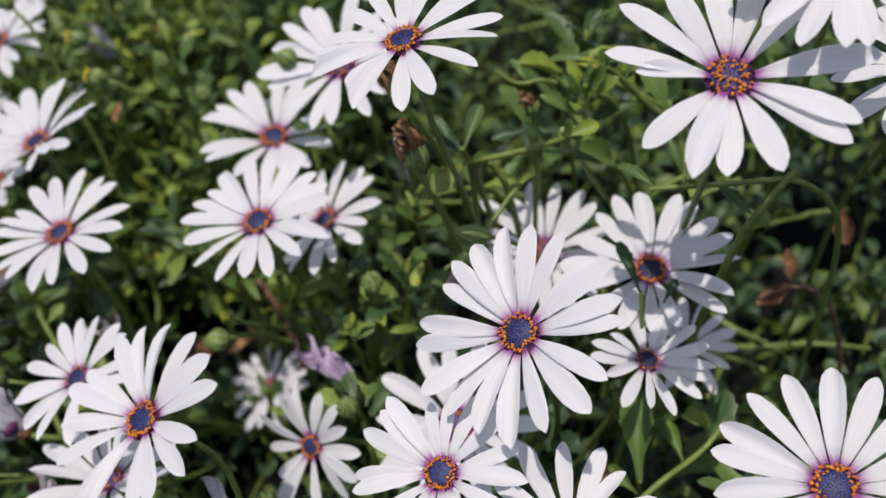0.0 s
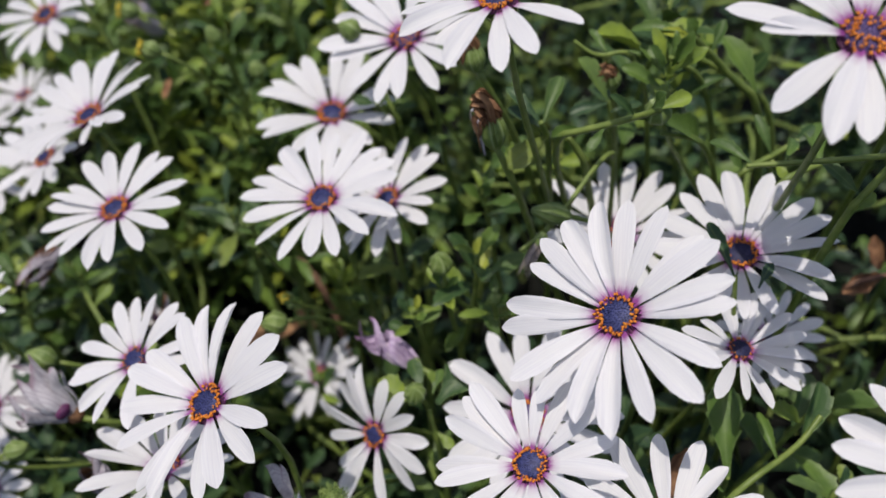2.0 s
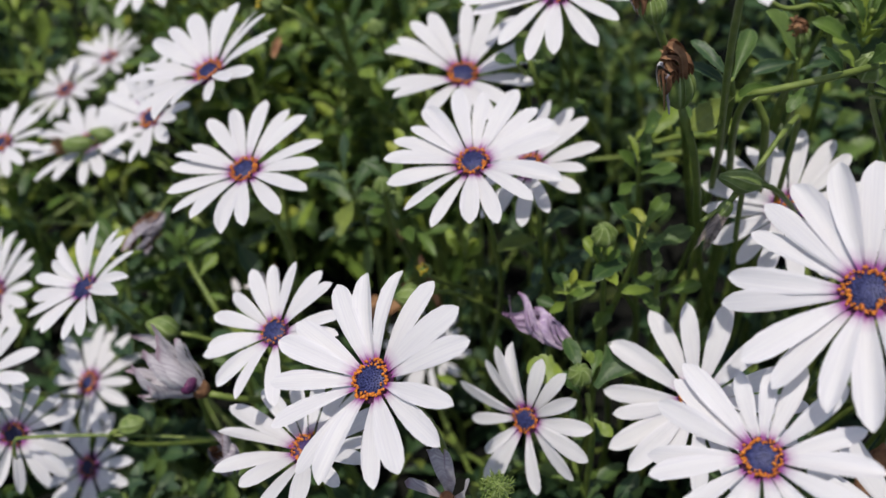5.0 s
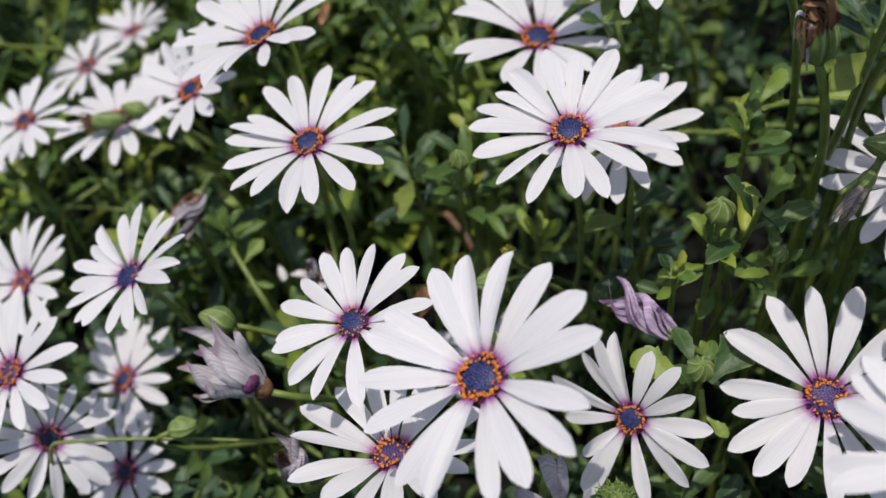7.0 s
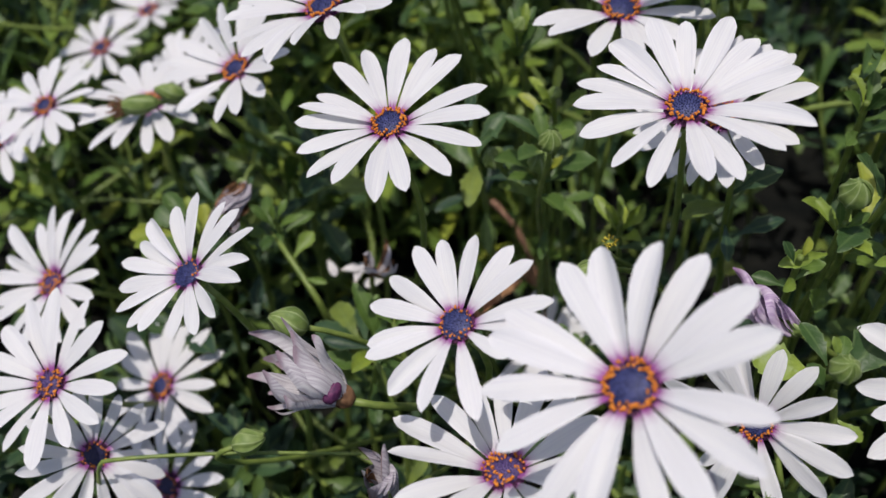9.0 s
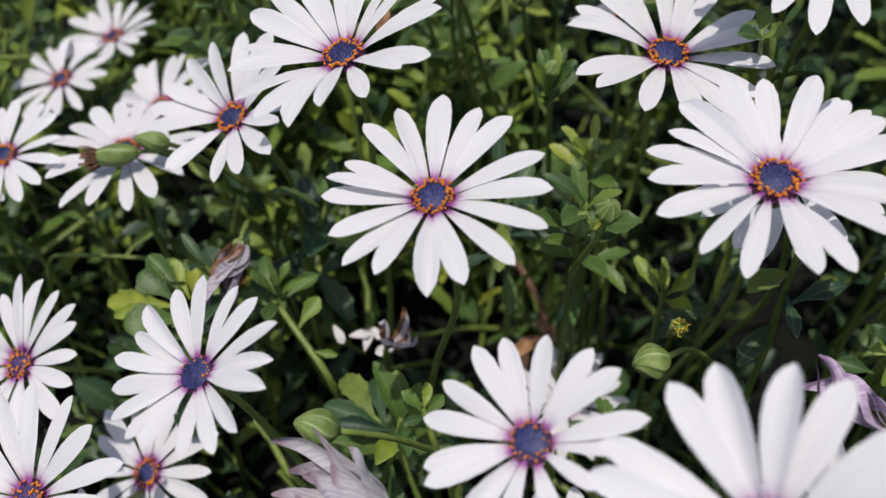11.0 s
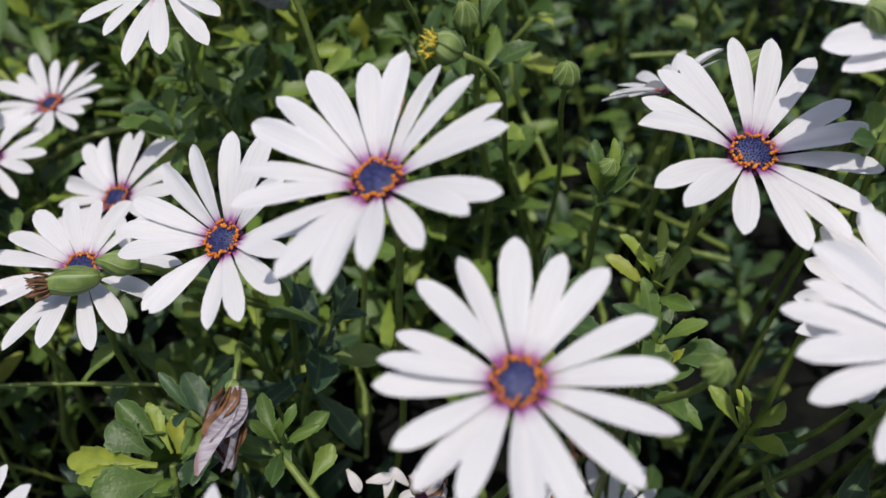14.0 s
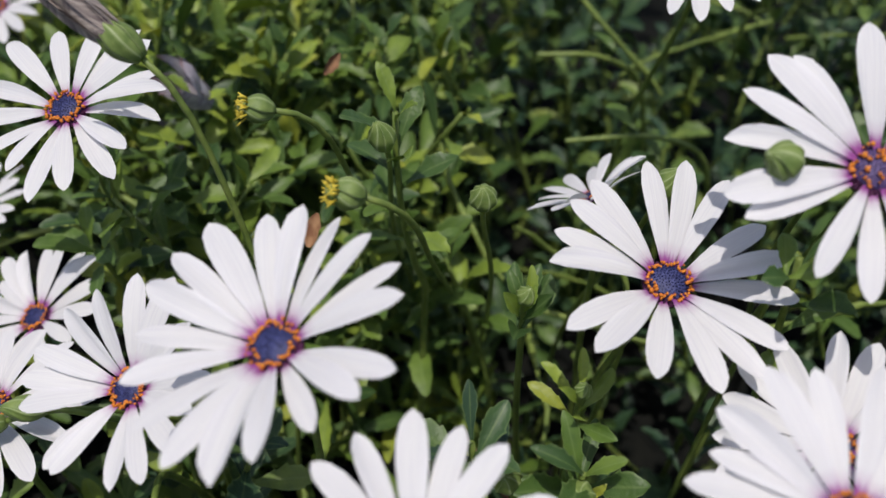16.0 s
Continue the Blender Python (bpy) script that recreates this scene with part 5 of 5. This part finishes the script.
leafy_stalk(((-0.2471, 0.3292, 0.0823), (-0.2511, 0.3172, 0.1123), (-0.2507, 0.3211, 0.1227), (-0.2510, 0.3249, 0.1328)), 0.0013, (((-0.2551, 0.3243, 0.1345), (-0.2815, 0.3248, 0.1400), 1.0), ((-0.2534, 0.3214, 0.1317), (-0.2717, 0.3148, 0.1373), 1.7), ((-0.2569, 0.3267, 0.1368), (-0.2683, 0.3313, 0.1459), 2.0), ((-0.2534, 0.3283, 0.1375), (-0.2665, 0.3389, 0.1481), 0.9), ((-0.2509, 0.3275, 0.1355), (-0.2579, 0.3389, 0.1464), 0.9), ((-0.2491, 0.3273, 0.1356), (-0.2490, 0.3341, 0.1458), 1.4), ((-0.2482, 0.3259, 0.1343), (-0.2386, 0.3300, 0.1432), 1.2), ((-0.2516, 0.3197, 0.1241), (-0.2608, 0.3137, 0.1286), 1.0), ((-0.2465, 0.3233, 0.1317), (-0.2390, 0.3187, 0.1343), 1.2), ((-0.2585, 0.3243, 0.1355), (-0.2775, 0.3195, 0.1366), 0.8), ((-0.2496, 0.3216, 0.1311), (-0.2549, 0.3156, 0.1347), 1.2),), 518, "dense light green shoot with pointed leaves beside a withered head")
leafy_stalk(((-0.1938, 0.3052, 0.0936), (-0.1978, 0.2992, 0.1236), (-0.2065, 0.3093, 0.1297), (-0.2145, 0.3189, 0.1354), (-0.2208, 0.3285, 0.1353)), 0.0015, (((-0.2096, 0.3140, 0.1341), (-0.2022, 0.3227, 0.1414), 1.3), ((-0.2145, 0.3186, 0.1351), (-0.2192, 0.3322, 0.1395), 1.0), ((-0.2048, 0.3070, 0.1292), (-0.1959, 0.3034, 0.1313), 0.9),), 519, "thick yellow-green stalk leaning through the bed")
leafy_stalk(((-0.1620, 0.2645, 0.0817), (-0.1720, 0.2745, 0.1117), (-0.1763, 0.2810, 0.1150), (-0.1815, 0.2868, 0.1160)), 0.0013, (((-0.1807, 0.2845, 0.1152), (-0.1936, 0.3067, 0.1207), 1.2), ((-0.1781, 0.2827, 0.1166), (-0.1814, 0.3042, 0.1198), 1.1), ((-0.1764, 0.2805, 0.1174), (-0.1989, 0.2872, 0.1242), 1.0), ((-0.1737, 0.2793, 0.1165), (-0.1721, 0.2937, 0.1246), 1.0), ((-0.1747, 0.2791, 0.1190), (-0.1936, 0.2788, 0.1248), 0.9),), 516, "green shoot with long narrow leaves low in the bed", False)
leafy_stalk(((-0.1510, 0.2707, 0.0853), (-0.1610, 0.2607, 0.1353), (-0.1631, 0.2649, 0.1423), (-0.1651, 0.2679, 0.1467)), 0.0013, (((-0.1651, 0.2673, 0.1461), (-0.1705, 0.2694, 0.1534), 1.3), ((-0.1648, 0.2677, 0.1464), (-0.1631, 0.2733, 0.1527), 1.3), ((-0.1645, 0.2670, 0.1457), (-0.1585, 0.2690, 0.1517), 1.2), ((-0.1642, 0.2661, 0.1449), (-0.1700, 0.2617, 0.1482), 1.2), ((-0.1637, 0.2655, 0.1444), (-0.1570, 0.2628, 0.1483), 1.1),), 517, "small green side shoot with cupped leaves")
leaf_rosette((-0.0280, 0.2540, 0.2130), 6, 0.0125, 1.0, 90, 505, "slender green shoot with a knobbly bud")
leaf_rosette((-0.0400, 0.2480, 0.2040), 7, 0.0110, 1.25, 85, 506, "small bright green rosette in the sun")
leaf_rosette((-0.0080, 0.2490, 0.2080), 5, 0.0150, 1.0, 95, 507, "leafy side shoot with a small bud", 0.0026)
leaf_rosette((0.0500, 0.2660, 0.2760), 8, 0.0165, 1.15, 80, 508, "tall sunlit rosette of toothed leaves", 0.0, ((0.055, 0.06, -0.12), (0.026, 0.016, -0.018)))
leaf_rosette((0.0560, 0.2960, 0.2900), 10, 0.0180, 1.1, 75, 509, "tall sunlit rosette of toothed leaves", 0.0, ((0.05, 0.05, -0.12), (0.022, 0.014, -0.022)))
leaf_rosette((0.0300, 0.2800, 0.2700), 8, 0.0170, 1.0, 85, 510, "sunlit rosette of toothed leaves", 0.0, ((0.03, 0.09, -0.12), (0.012, 0.035, -0.03)))
leaf_rosette((-0.0880, 0.3900, 0.2250), 8, 0.0150, 1.1, 80, 513, "green rosette at the edge of the sun")
leaf_rosette((-0.2180, 0.3250, 0.1500), 8, 0.0150, 1.1, 85, 514, "green rosette beside a withered head")
leaf_rosette((-0.1360, 0.3000, 0.1450), 9, 0.0160, 1.1, 80, 515, "green rosette low in the bed")
leaf_rosette((-0.0800, 0.3080, 0.1650), 8, 0.0160, 1.1, 80, 517, "green rosette low in the bed")
leaf_rosette((-0.0941, 0.2917, 0.1098), 7, 0.0150, 1.1, 85, 519, "leafy shoot standing before a small daisy", 0.0026, ((0.004, 0.01, -0.05),), False)
leaf_rosette((-0.0120, 0.2950, 0.2280), 8, 0.0160, 1.1, 85, 518, "sunlit rosette of toothed leaves")
leafy_stalk(((-0.27, 0.218, 0.02), (-0.2652, 0.2180, 0.1290), (-0.2512, 0.2192, 0.1319), (-0.213, 0.2240, 0.1290), (-0.1746, 0.2285, 0.1223)), 0.0008, (), 9, "thin pale green stalk lying level over the leaves")
# thick branching stalks of the tall plant that holds the highest flowers
for k, (a, b, c) in enumerate((((0.05, 0.36, 0.12), (0.030, 0.325, 0.215), (-0.015, 0.305, 0.222)), ((0.14, 0.36, 0.12), (0.120, 0.335, 0.240), (0.060, 0.330, 0.275)))):
    a, b, c = Vector(a), Vector(b), Vector(c)
    rr = random.Random(300 + k)
    spots = []
    for j in range(7):
        t = 0.25 + 0.11 * j
        p = b.lerp(c, t) + Vector((0, 0, 0.003))
        away = Vector((rr.uniform(-1, 1), rr.uniform(-0.6, 1), rr.uniform(0.1, 0.9))).normalized() * rr.uniform(0.014, 0.022)
        spots.append((tuple(p), tuple(p + away), rr.uniform(0.85, 1.15)))
    leafy_stalk((tuple(a), tuple(b), tuple(b.lerp(c, 0.5) + Vector((0, 0, 0.004))), tuple(c)), 0.0016, spots, 320 + k, "branching bright green stalk with toothed leaves", True, True)

leafy_shoot((-0.0560, 0.3400, 0.2440), (-0.2, -0.10, 1), 0.080, 8, 0.022, 103, True, "bright green shoot tip beside a daisy")
leafy_shoot((-0.1720, 0.2720, 0.1360), (0.15, -0.25, 1), 0.060, 9, 0.026, 106, True)
leafy_shoot((0.0600, 0.3250, 0.2960), (0.1, -0.20, 1), 0.080, 12, 0.028, 109, True, "tall bright green shoot in full sun")
leafy_shoot((-0.0500, 0.2900, 0.2050), (-0.2, -0.20, 1), 0.060, 9, 0.024, 114)
leafy_shoot((-0.0150, 0.2560, 0.2220), (0.1, -0.25, 1), 0.060, 9, 0.022, 115, True)
leafy_shoot((0.1150, 0.2150, 0.1900), (0.3, -0.10, 1), 0.080, 6, 0.032, 117, True)
leafy_shoot((-0.1110, 0.3180, 0.1900), (-0.1, -0.25, 1), 0.060, 9, 0.026, 119, True)
leafy_shoot((-0.1380, 0.3350, 0.1850), (-0.2, -0.25, 1), 0.060, 9, 0.028, 120)
leafy_shoot((-0.1500, 0.4250, 0.2380), (-0.2, -0.15, 1), 0.080, 10, 0.026, 121, True)
leafy_shoot((-0.2450, 0.3350, 0.1450), (-0.2, -0.2, 1), 0.060, 9, 0.026, 125)
leafy_shoot((-0.2600, 0.3050, 0.1150), (0.1, -0.2, 1), 0.060, 9, 0.026, 126)
leafy_shoot((-0.2000, 0.3650, 0.1550), (0.2, -0.2, 1), 0.070, 10, 0.028, 127)
r_ = random.Random(77)
for k in range(48):
    x, y = r_.uniform(-0.27, -0.11), r_.uniform(0.43, 0.64)
    leafy_shoot((x, y, canopy(x, y) + r_.uniform(-0.005, 0.035)), (r_.gauss(-0.1, 0.4), r_.gauss(-0.2, 0.3), 1), r_.uniform(0.06, 0.09), r_.randint(8, 12), r_.uniform(0.024, 0.032), 600 + k, True, "sunlit fresh green shoot at the back of the bed")
for k in range(170):
    x, y = r_.uniform(-0.33, 0.16), r_.uniform(0.17, 0.48)
    h = canopy(x, y) - 0.04 * thin(x, y) + r_.uniform(-0.03, 0.025)
    if thin(x, y) > 0.22:
        continue
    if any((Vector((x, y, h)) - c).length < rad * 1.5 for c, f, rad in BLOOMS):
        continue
    leafy_shoot((x, y, h), (r_.gauss(-0.05, 0.3), r_.gauss(-0.15, 0.3), 1), r_.uniform(0.05, 0.09), r_.randint(7, 11), r_.uniform(0.021, 0.028), 200 + k)
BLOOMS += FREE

bed()
